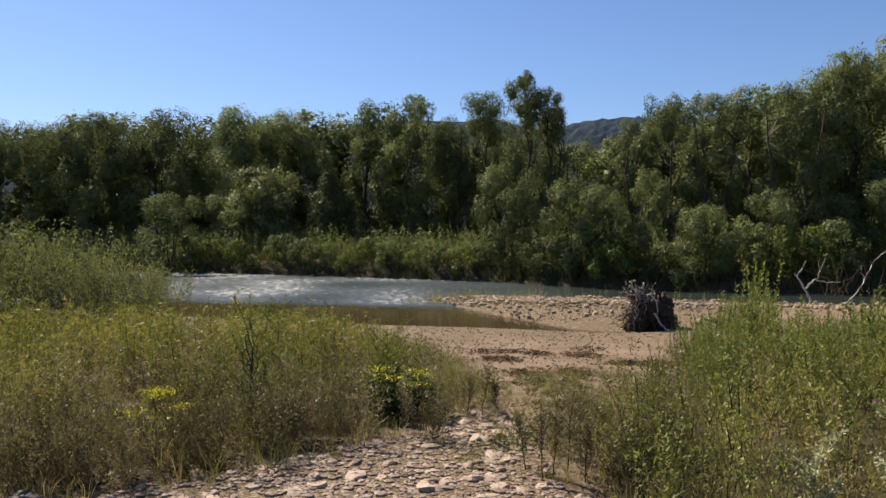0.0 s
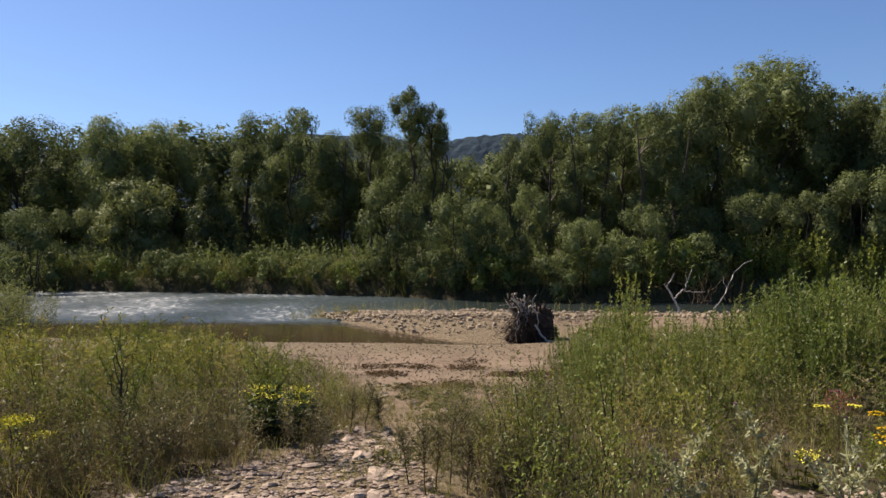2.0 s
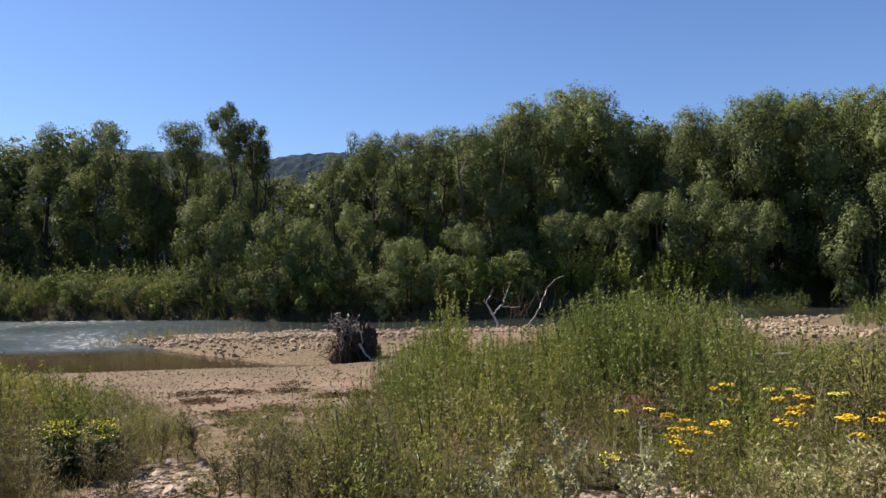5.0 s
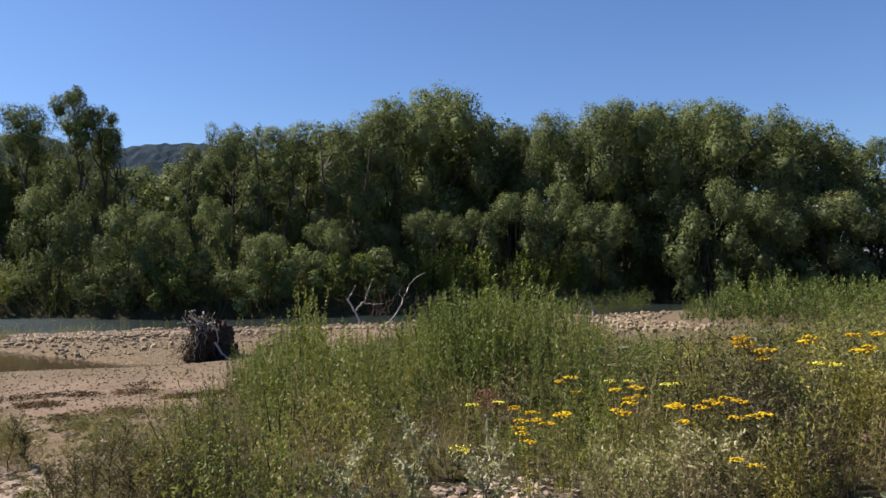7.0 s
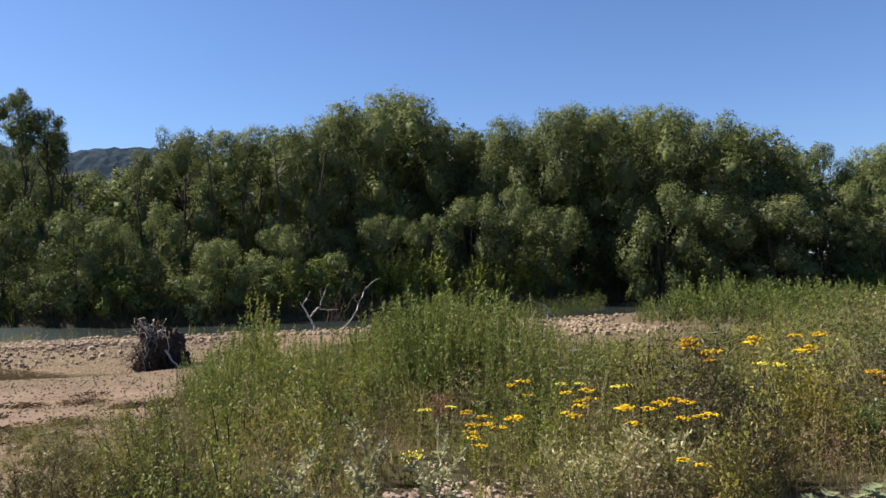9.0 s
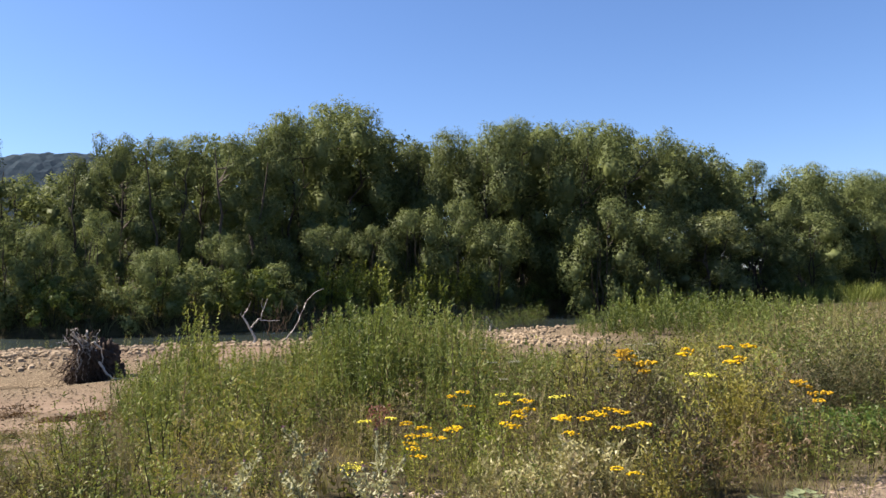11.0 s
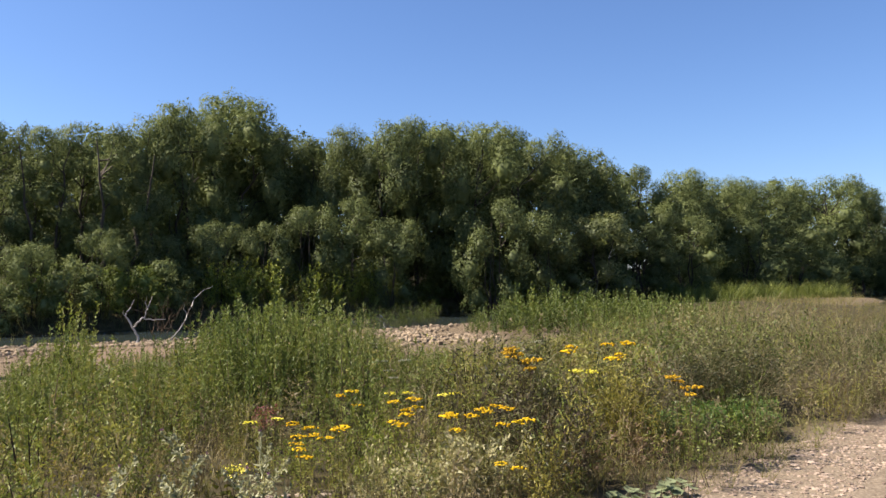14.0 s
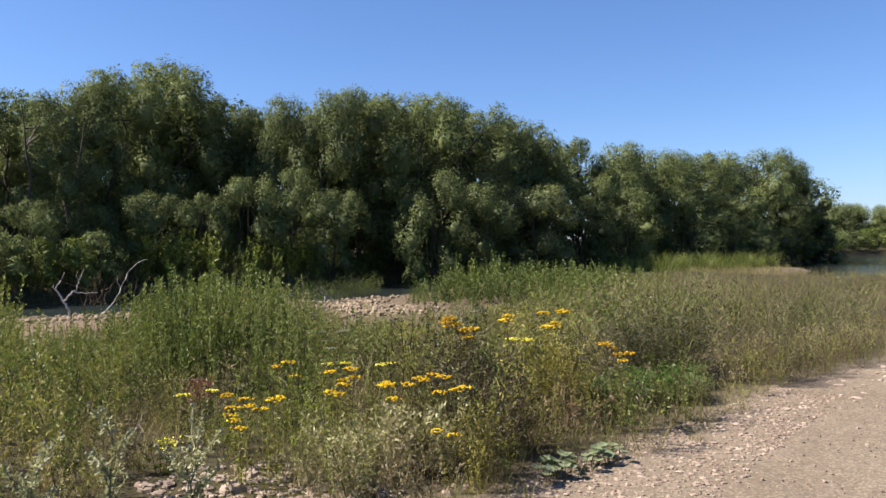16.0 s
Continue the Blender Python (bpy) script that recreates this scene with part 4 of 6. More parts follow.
vr = np.random.default_rng(500)
def plume(seed, h, stems, n, leaf, width, fan=0.22, up=0.9, taper=0.55):
    """A clump of upright stems, each thickly set with leaves like a plume."""
    r = np.random.default_rng(seed)
    p = Pile()
    for k in range(stems):
        a = k * 2.4 + r.random()
        hh = h * (1.0 if k == 0 else 0.62 + 0.33 * r.random())
        f = 0 if k == 0 else fan * (0.4 + 0.6 * r.random()) * h
        line = wander(r, (0.02 * np.cos(a), 0.02 * np.sin(a), -0.03), (f * np.cos(a), f * np.sin(a), hh * 0.97), 4, 0.02 * h)
        d = np.diff(line, axis=0)
        p.leaves(line[:3] - d * 0.05, unit(d), unit(np.cross(d, r.normal(size=3))), np.linalg.norm(d, axis=1) * 1.1, 0.007, 1)
        s = 0.06 + 0.94 * r.random(n) ** 0.8
        b = np.stack([np.interp(s, np.linspace(0, 1, 4), line[:, c]) for c in range(3)], 1)
        a = r.random(n) * 6.28
        out = unit(np.stack([np.cos(a), np.sin(a), up * (0.3 + 1.2 * r.random(n))], 1))
        side = unit(np.cross(out, sphere_dirs(r, n) * 0.8 + np.array([0, 0, 1.0])))
        ln = leaf * (0.6 + 0.7 * r.random(n)) * (1.15 - taper * s)
        p.leaves(b, out, side, ln, np.minimum(width * (0.7 + 0.6 * r.random(n)), ln * 0.6))
    return p.arrays()


def spray(seed, h, stems, twigs, n, leaf, width, fan=0.45, up=0.5):
    """A bushy herb: stems that lean outwards, forking into leafy side twigs."""
    r = np.random.default_rng(seed)
    p = Pile()
    for k in range(stems):
        a = k * 2.4 + r.random()
        f = fan * (0.25 + 0.75 * r.random()) * h
        hh = h * (0.62 + 0.38 * r.random())
        line = wander(r, (0.03 * np.cos(a), 0.03 * np.sin(a), -0.03), (f * np.cos(a), f * np.sin(a), hh), 4, 0.03 * h)
        d = np.diff(line, axis=0)
        p.leaves(line[:3] - d * 0.05, unit(d), unit(np.cross(d, r.normal(size=3))), np.linalg.norm(d, axis=1) * 1.15, 0.006, 1)
        s = 0.25 + 0.73 * (np.arange(twigs) + r.random(twigs)) / twigs
        b = np.stack([np.interp(s, np.linspace(0, 1, 4), line[:, c]) for c in range(3)], 1)
        a = np.arange(twigs) * 2.4 + r.random() * 6
        go = unit(np.stack([np.cos(a), np.sin(a), up * (0.5 + r.random(twigs))], 1))
        ln = h * 0.26 * (1.15 - 0.75 * s) * (0.7 + 0.6 * r.random(twigs))
        p.leaves(b, go, unit(np.cross(go, sphere_dirs(r, twigs))), ln, 0.005, 1)
        for q in range(n):
            t = (0.2 + 0.8 * (q + r.random(twigs)) / n) * ln
            out = unit(go * 0.6 + r.normal(size=(twigs, 3)) * 0.8 + np.array([0, 0, 0.15]))
            lf = leaf * (0.6 + 0.8 * r.random(twigs))
            p.leaves(b + go * t[:, None], out, unit(np.cross(out, sphere_dirs(r, twigs))), lf, np.minimum(width * (0.7 + 0.6 * r.random(twigs)), lf * 0.6))
    return p.arrays()


WILLOWS = [plume(600 + k, 1.0, 1 + k % 2, 100, 0.056, 0.0125, 0.20, 1.3, 0.5) for k in range(7)]
HERBS = [spray(620 + k, 0.72, 2, 9, 6, 0.055, 0.018) for k in range(8)]
FINE = [plume(680 + k, 0.72, 1 + k % 3, 62, (0.036, 0.030, 0.042)[k % 3], (0.0105, 0.0100, 0.0115)[k % 3], (0.10, 0.20, 0.28)[k % 3], (0.5, 1.0, 0.7)[k % 3], 0.6) for k in range(6)]
FINE += [spray(688 + k, 0.72, 2, 11, 6, 0.036, 0.0125, 0.24, 1.6) for k in range(3)]
FINEDRY = [spray(690 + k, 0.6, 3, 9, 5, 0.030, 0.0110, (0.16, 0.36)[k % 2], (2.2, 1.0)[k % 2]) for k in range(6)]
DRIES = [spray(640 + k, 0.6, 2, 8, 4, 0.036, 0.015, 0.5, 0.5) for k in range(5)]
FARHERBS = [plume(660 + k, 0.7, 2 + k % 2, 22, 0.060, 0.017, 0.22, 0.9) for k in range(5)]
BUSHES = [spray(670 + k, 1.0, 5, 11, 5, 0.058, 0.018, 0.42, 0.9) for k in range(5)]
LUMPS = [plume(675 + k, 1.0, 5, 34, 0.125, 0.042, 0.46) for k in range(5)]
TUFTS = [tuft(650 + k, 0.42, 8, 0.007, flare=0.8) for k in range(5)]


def flat_mat(seed, radius, n, leaf, width):
    """Low creeping growth, pressed to the ground."""
    r = np.random.default_rng(seed)
    p = Pile()
    a, q = r.random(n) * 6.28, radius * r.random(n) ** 0.6
    b = np.stack([np.cos(a) * q, np.sin(a) * q, 0.004 + 0.05 * r.random(n) * (1.1 - q / radius)], 1)
    out = unit(np.stack([r.normal(size=n), r.normal(size=n), 0.45 * r.random(n)], 1))
    p.leaves(b, out, unit(np.cross(out, sphere_dirs(r, n) + np.array([0, 0, 1.0]))), leaf * (0.6 + 0.8 * r.random(n)), width)
    return p.arrays()


LITTER = [flat_mat(780 + k, 0.22, 110, 0.055, 0.020) for k in range(5)]
LEFT = [(-26, 11), (-15, 4.2), (-4, 2.4), (0.9, 2.4), (2.4, 8), (2.0, 20), (-6, 21), (-15, 24), (-26, 28)]
RIGHT = [(0.8, 3.0), (4.0, 2.2), (13, 1.4), (22, 0.0), (26, 8), (22, 16), (13, 19), (3.6, 15), (1.0, 8)]


def thicket(p):
    """Where the willow shoots stand thick on the near bank."""
    a, d = np.degrees(np.arctan2(p[:, 0], p[:, 1])), np.hypot(p[:, 0], p[:, 1])
    core = smooth(13, 17, a) * smooth(50, 44, a) * smooth(7.2, 9.0, d + 1.5 * smooth(30, 15, a)) * smooth(16.0, 13.5, d)
    return core


def left_scrub(p):
    d = np.hypot(p[:, 0], p[:, 1])
    return 0.25 + 0.75 * smooth(8, 11, d) * (0.6 + 0.4 * waves(p, 90, 3.5))


def tall(p):
    a, d = np.degrees(np.arctan2(p[:, 0], p[:, 1])), np.hypot(p[:, 0], p[:, 1])
    return 0.95 + 0.75 * smooth(22, 30, a) * smooth(48, 41, a) * smooth(8, 10.5, d) + 0.12 * waves(p, 91, 1.7)


def left_of(p, lo, hi):
    """One up to the bearing lo, nil from hi on."""
    return smooth(hi, lo, np.degrees(np.arctan2(p[:, 0], p[:, 1])))


def ring(p, lo, hi, soft=0.8):
    d = np.hypot(p[:, 0], p[:, 1])
    return smooth(lo - soft, lo + soft, d) * smooth(hi + soft, hi - soft, d)


def some(p, seed, size, share):
    """Patches of one kind of plant: share 0 to 1 of the ground."""
    return smooth(0.55 - 1.1 * share - 0.2, 0.55 - 1.1 * share + 0.2, waves(p, seed, size))


pts = spots(vr, RIGHT, 7, lambda p: off_clear(p) * thicket(p) * (0.75 + 0.5 * waves(p, 601, 1.2)) * seen(p, 10.5, 15, 0.35))
pts = clumped(vr, pts, 7, 0.13)
field("willow_scrub", WILLOWS, pts, tall(pts), [M_THICKET, M_TWIG], 701, "dense green willow shoots on the gravel bank", "willow scrub", tallest=1.0, mean=0.86)
pts = spots(vr, LEFT, 26, lambda p: off_clear(p) * ring(p, 8.5, 30) * left_scrub(p) * seen(p, 12, 18, 0.3) * some(p, 602, 2.0, 0.6))
field("willow_scrub", WILLOWS, pts, 0.85 + 0.2 * waves(pts, 92, 2.5), [M_SCRUB, M_TWIG], 702, "green willow shoots among tall weeds beside the path", "willow scrub", tallest=1.0)
# the nearest weeds, with fine leaves
BOTH = ((LEFT, 8.0, 6.7, "beside the path"), (RIGHT, 6.5, 4.4, "beside the dirt track"))
for q, (poly, dens, near, where) in enumerate(BOTH):
    for base, spread, mats, seed, far, share, size, kind, label, category in [
            (FINE, 1.4, [M_HERB, M_DRY], 730, 9.0, 0.42, 0.95, 610, "tall olive green weeds ", "weeds"),
            (FINE, 1.2, [M_YELLOWING, M_DRY], 732, 9.0, 0.17, 0.85, 612, "yellowing weeds ", "weeds"),
            (FINE, 1.3, [M_SCRUB, M_TWIG], 734, 9.5, 0.52, 1.0, 614, "fresh green weeds ", "weeds"),
            (FINEDRY, 1.1, [M_GREY, M_DRY], 738, 8.0, 0.34, 0.95, 618, "grey-green wormwood ", "weeds")]:
        pts = spots(vr, poly, dens, lambda p: off_clear(p) * (0.22 + 0.78 * ring(p, near, far)) * ring(p, 3, far) * (1 - 0.8 * thicket(p)) * some(p, kind + q, spread, share) * seen(p, 9, 12))
        field(category, base, pts, size, mats, seed + q, label + where, category, 0.14, 0.25, 0.68, 0.98, (4, 0.080))
    pts = spots(vr, poly, dens, lambda p: off_clear(p) * ring(p, 3, 7.2) * (1 - thicket(p)) * some(p, 616 + q, 1.5, (0.40, 0.24)[q]) * seen(p, 9, 12))
    field("dry_weeds", FINEDRY, pts, 0.85, [M_DRY, M_DRY], 736 + q, "brown withered weeds " + where, "dry weeds", 0.14, 0.25, 0.6, 0.98, (4, 0.080))
    pts = spots(vr, poly, dens * 1.3, lambda p: off_clear(p) * ring(p, 3, near + 0.2, 0.6) * (1 - thicket(p)) * some(p, 636 + q, 1.0, (0.60, 0.26)[q]) * seen(p, 9, 12))
    field("dry_weeds", FINEDRY, pts, 0.80, [M_WITHER, M_TWIG], 756 + q, "dark brown withered weeds " + where, "dry weeds", 0.16, 0.3, 0.6, 0.95, (5, 0.080))
# tall grey-brown weeds gone to seed among the flowers
pts = np.concatenate([np.array(c) + vr.normal(size=(n, 2)) * w for c, n, w in [((5.65, 4.05), 12, 0.26), ((5.35, 3.50), 8, 0.20), ((6.35, 4.6), 5, 0.25)]])
field("weeds", FINEDRY, pts, 1.22, [M_WITHER, M_TWIG], 759, "tall grey-brown weeds gone to seed among the flowers", "weeds", 0.12, 0.3, 0.6, 1.0, (4, 0.09))
pts = spots(vr, [(3.5, 3.5), (3.8, 4.1), (4.5, 4.0), (5.0, 3.5), (4.3, 3.1)], 15)
BLEACHED = [spray(795 + k, 0.6, 4, 9, 5, 0.050, 0.019, 0.40, 0.7) for k in range(4)]
field("weeds", BLEACHED, pts, 0.74, [M_BLEACH, M_STRAW], 740, "pale bleached weeds at the edge of the track", "weeds", 0.2, 0.3, clump=(5, 0.09))
pts = spots(vr, [(3.2, 4.2), (3.4, 5.2), (4.6, 5.8), (6.6, 5.6), (7.6, 4.6), (6.2, 3.4), (5.2, 3.4), (4.4, 3.9)], 8.0, lambda p: some(p, 638, 0.8, 0.6))
field("weeds", FINE, pts, 0.72, [M_FERN, M_TWIG], 761, "fresh green feathery leaves under the tansy", "weeds", 0.14, 0.3, 0.68, 0.95, (4, 0.07))
pts = np.array([6.5, 3.72]) + vr.normal(size=(44, 2)) * [0.16, 0.16]
field("weeds", FINE, pts, 1.05, [M_YELLOWING, M_DRY], 768, "tall yellow-green weed clump beside the clover", "weeds", 0.1, 0.25)
DARKHERB = [spray(750 + k, 0.8, 4, 10, 6, 0.042, 0.014, 0.4, 0.6) for k in range(5)]
pts = np.concatenate([spots(vr, LEFT, 1.3, lambda p: off_clear(p) * ring(p, 6.5, 11) * seen(p, 9, 12)), spots(vr, RIGHT, 1.3, lambda p: off_clear(p) * ring(p, 7.0, 11) * seen(p, 9, 12))])
field("weeds", DARKHERB, pts, 0.8, [M_WITHER, M_DRY], 746, "dark bushy weeds between the paler ones", "weeds", 0.14, 0.35, 0.8, 0.9)
# the weeds farther off
pts = spots(vr, LEFT, 24, lambda p: off_clear(p) * ring(p, 9, 30) * seen(p, 10, 15, 0.12) * smooth(-0.35, 0.25, waves(p, 602, 1.5)))
field("weeds", HERBS, pts, 1.15, [M_HERB, M_DRY], 703, "tall yellowing green weeds behind the first ones", "weeds", tallest=0.7)
pts = spots(vr, RIGHT, 16, lambda p: left_of(p, 58, 66) * off_clear(p) * ring(p, 9, 30) * (1 - 0.75 * thicket(p)) * seen(p, 10, 16, 0.25) * smooth(-0.35, 0.25, waves(p, 603, 1.5)))
field("weeds", HERBS, pts, 1.10, [M_HERB, M_DRY], 704, "tall yellowing green weeds on the gravel flat", "weeds", tallest=0.7)
pts = np.concatenate([spots(vr, LEFT, 8, lambda p: off_clear(p) * ring(p, 7, 12) * seen(p, 9, 15)), spots(vr, RIGHT, 4, lambda p: off_clear(p) * ring(p, 7, 13) * seen(p, 9, 16) * (1 - 0.7 * thicket(p)))])
field("dry_weeds", DRIES, pts, 0.95, [M_DRY, M_DRY], 705, "brown dried weeds among the green ones", "dry weeds", tallest=0.7)
pts = np.concatenate([spots(vr, LEFT, 40, lambda p: off_clear(p) * ring(p, 3, 9) * seen(p, 8, 12, 0.1)), spots(vr, RIGHT, 40, lambda p: off_clear(p) * ring(p, 3, 9) * seen(p, 8, 12, 0.1))])
field("grass", TUFTS, pts, 0.5, [M_GRASS], 707, "short rough grass between the weeds", "grass")
pts = np.concatenate([spots(vr, poly, 20, lambda p: off_clear(p) * ring(p, 3, 6.8) * (1 - thicket(p)) * some(p, 630, 0.9, 0.45) * seen(p, 9, 12)) for poly in (LEFT, RIGHT)])
field("dry_grass", TUFTS, pts, 0.62, [M_STRAW], 743, "straw-coloured dry grass among the weeds", "dry grass", 0.2, 0.35)
# single shoots that rise over the thicket
pts = spots(vr, RIGHT, 3.2, lambda p: off_clear(p) * thicket(p))
field("willow_scrub", WILLOWS, pts, 1.25 * tall(pts), [M_THICKET, M_TWIG], 724, "tall single willow shoots over the thicket", "willow scrub", 0.14, 0.2, 1.0, 1.0)
pts = np.array([3.75, 9.35]) + vr.normal(size=(10, 2)) * [0.12, 0.14]
field("willow_scrub", WILLOWS, pts, 1.3, [M_SCRUB, M_TWIG], 725, "tuft of tall bright willow shoots", "willow scrub", 0.05, 0.2)
# leafy clumps that stand out among the weeds
pts = np.concatenate([spots(vr, LEFT, 1.7, lambda p: off_clear(p) * ring(p, 6.5, 30) * seen(p, 10, 16, 0.3)), spots(vr, RIGHT, 1.5, lambda p: left_of(p, 58, 66) * off_clear(p) * ring(p, 7, 30) * seen(p, 9, 15, 0.3))])
field("weeds", BUSHES, pts, 0.62, [M_SCRUB, M_TWIG], 718, "fresh green bushy weeds in clumps", "weeds", 0.1, 0.35, 1.0, 0.95)
# tall dull weeds beyond the clover, and dark withered ones at the track's edge
TALL = [(7.3, 4.7), (5.6, 5.7), (6.4, 7.8), (8.6, 8.6), (12.5, 7.4), (16, 5.0), (15, 2.6), (10.5, 3.5), (9.2, 4.2)]
DUN = [spray(760 + k, 1.0, 4, 12, 7, 0.044, 0.016, 0.45, 0.7) for k in range(5)]
SPIRE = [spray(770 + k, 1.0, 3, 14, 4, 0.040, 0.011, 0.35, 1.2) for k in range(5)]
pts = spots(vr, TALL, 3.2, lambda p: some(p, 621, 1.3, 0.45))
field("weeds", BUSHES, pts, 1.0, [M_SALLOW, M_DRY], 719, "tall dull green weeds gone to seed", "weeds", 0.14, 0.4, 1.0, 0.88)
pts = spots(vr, TALL, 4, lambda p: some(p, 622, 1.1, 0.4))
field("weeds", SPIRE, pts, 1.0, [M_SALLOW, M_DRY], 727, "slender dull green wormwood spires", "weeds", 0.16, 0.35, 1.0, 0.92)
pts = spots(vr, TALL, 5, lambda p: some(p, 623, 1.4, 0.4))
field("weeds", SPIRE, pts, 0.9, [M_HERB, M_DRY], 728, "pale yellow-green weeds gone to seed", "weeds", 0.16, 0.35, 1.0, 0.88)
pts = np.concatenate([spots(vr, TALL, 6, lambda p: some(p, 624, 1.5, 0.55)), spots(vr, [(8.3, 3.75), (9.0, 4.5), (10.4, 4.6), (11.2, 3.7), (9.6, 3.5)], 10)])
field("weeds", DUN, pts, 0.85, [M_DUN, M_DRY], 729, "dark brownish green weeds with bushy tops", "weeds", 0.14, 0.35, 1.0, 0.9)
pts = np.array([9.35, 3.9]) + vr.normal(size=(46, 2)) * [0.55, 0.22]
field("weeds", DUN, pts, 0.74, [M_DUN, M_DRY], 760, "dark leafy weeds behind the clover", "weeds", 0.12, 0.3)
pts = spots(vr, [(11.6, 2.6), (12.0, 5.6), (13.5, 6.5), (16, 6.0), (21, 5.0), (22, 0.4), (14, 1.9)], 9, lambda p: 0.6 + 0.5 * waves(p, 625, 1.5))
field("dry_weeds", SPIRE, pts, 0.95, [M_WITHER, M_DRY], 720, "tall withered olive-brown grass and weeds", "dry weeds", 0.16, 0.35, 1.0, 0.85)
pts = spots(vr, [(4.6, 3.05), (5.0, 3.4), (5.6, 3.4), (6.4, 3.1), (6.2, 2.95), (5.4, 3.0)], 45)
field("dry_weeds", DRIES, pts, 0.85, [M_LITTER, M_DRY], 721, "dark withered weeds at the edge of the track", "dry weeds")
pts = spots(vr, [(8, 8), (9, 13), (13, 13), (17, 14), (21, 14), (24, 12), (20, 6), (13, 6)], 18, lambda p: 0.6 + 0.5 * waves(p, 604, 2.5))
field("weeds", FARHERBS, pts, 1.25, [M_GREY, M_DRY], 723, "low weeds scattered over the gravel", "weeds", tallest=0.7)
pts = spots(vr, [(3.5, 2.4), (3.6, 3.2), (9, 3.0), (12.6, 2.5), (18, 1.4), (18, 0.8), (12.6, 1.8), (9, 2.3)], 46, lambda p: smooth(0.1, -0.3, np.interp(p[:, 0], *np.array(ROAD_EDGE).T) - p[:, 1] + 0.35 * waves(p, 105, 0.8)))
field("grass", TUFTS, pts, 0.42, [M_GRASS], 744, "short ragged grass along the edge of the track", "grass", 0.2, 0.4)
pts = spots(vr, [(6.2, 2.4), (6.2, 3.0), (9, 3.0), (12.6, 2.6), (18, 1.5), (18, 0.8), (12.6, 1.9), (9, 2.4)], 9, lambda p: smooth(0.0, -0.3, np.interp(p[:, 0], *np.array(ROAD_EDGE).T) - p[:, 1] + 0.35 * waves(p, 105, 0.8)))
field("weeds", FINE, pts, 0.42, [M_SCRUB, M_TWIG], 745, "low green weeds along the edge of the track", "weeds", 0.2, 0.4)
pts = spots(vr, [(4.05, 3.3), (4.5, 3.45), (5.1, 3.2), (5.05, 2.95), (4.5, 2.9)], 30)
field("dry_weeds", FINEDRY, pts, 0.72, [M_DUN, M_LITTER], 767, "dark withered bushy weeds above the coltsfoot", "dry weeds", 0.16, 0.3, clump=(4, 0.07))
EDGING = [(-3.6, 4.75), (-2.3, 4.95), (-1.5, 5.15), (-1.25, 5.4), (-1.0, 5.75), (-0.7, 6.1), (-0.3, 6.5), (-0.5, 6.9), (-1.2, 6.5), (-1.8, 6.0), (-2.6, 5.6), (-3.8, 5.4)]
pts = spots(vr, EDGING, 12)
field("dry_weeds", LITTER, pts, 1.0, [M_LITTER, M_LITTER], 762, "dead brown litter under the weeds beside the path", "dry weeds")
pts = spots(vr, EDGING, 15)
field("dry_weeds", FINEDRY, pts, 0.62, [M_DUN, M_LITTER], 752, "dark withered weeds at the edge of the stony path", "dry weeds", 0.16, 0.3, clump=(5, 0.08))
pts = spots(vr, EDGING, 5)
field("dry_weeds", FINEDRY, pts, 0.62, [M_DRY, M_LITTER], 753, "brown withered weeds at the edge of the stony path", "dry weeds", 0.16, 0.3, clump=(4, 0.08))
# sparse grass on the path
pts = spots(vr, [(-0.2, 5.6), (0.5, 9.5), (1.7, 9.5), (1.5, 5.2), (0.7, 5.0)], 100, lambda p: 0.5 + 0.9 * waves(p, 95, 0.8))
field("grass", TUFTS, pts, 0.32, [M_GRASS], 708, "short sparse grass on the stony path", "grass")
GREEN_SIDE = [(0.72, 5.3), (0.85, 6.6), (1.05, 7.9), (1.5, 9.3), (2.3, 10.4), (2.7, 10.2), (2.0, 8.8), (1.45, 7.0), (1.15, 5.3)]
pts = spots(vr, GREEN_SIDE, 95, lambda p: 0.18 + 0.45 * smooth(-0.3, 0.4, waves(p, 108, 0.7)))
field("grass", TUFTS, pts, 0.36, [M_GRASS], 763, "low olive grass along the green side of the path", "grass", 0.25, 0.4)
pts = spots(vr, GREEN_SIDE, 26, lambda p: 0.6 * smooth(-0.2, 0.4, waves(p, 109, 0.8)))
field("weeds", FINE, pts, 0.30, [M_HERB, M_DRY], 764, "low green weeds along the green side of the path", "weeds", 0.2, 0.4)
BROWN_SIDE = [(-0.7, 6.1), (-0.2, 6.7), (0.2, 7.2), (0.5, 8.0), (0.45, 9.0), (0.2, 10.8), (-0.2, 10.8), (0.0, 8.6), (-0.35, 7.4), (-1.0, 6.5)]
pts = spots(vr, BROWN_SIDE, 80, lambda p: 0.3 + 0.7 * smooth(-0.4, 0.3, waves(p, 110, 0.7)))
field("dry_grass", TUFTS, pts, 0.40, [M_REDDRY], 765, "short brown grass at the edge of the path", "dry grass", 0.25, 0.4)
pts = spots(vr, BROWN_SIDE, 14)
field("dry_weeds", FINEDRY, pts, 0.50, [M_WITHER, M_TWIG], 766, "brown withered weeds leaning over the path", "dry weeds", 0.2, 0.4)
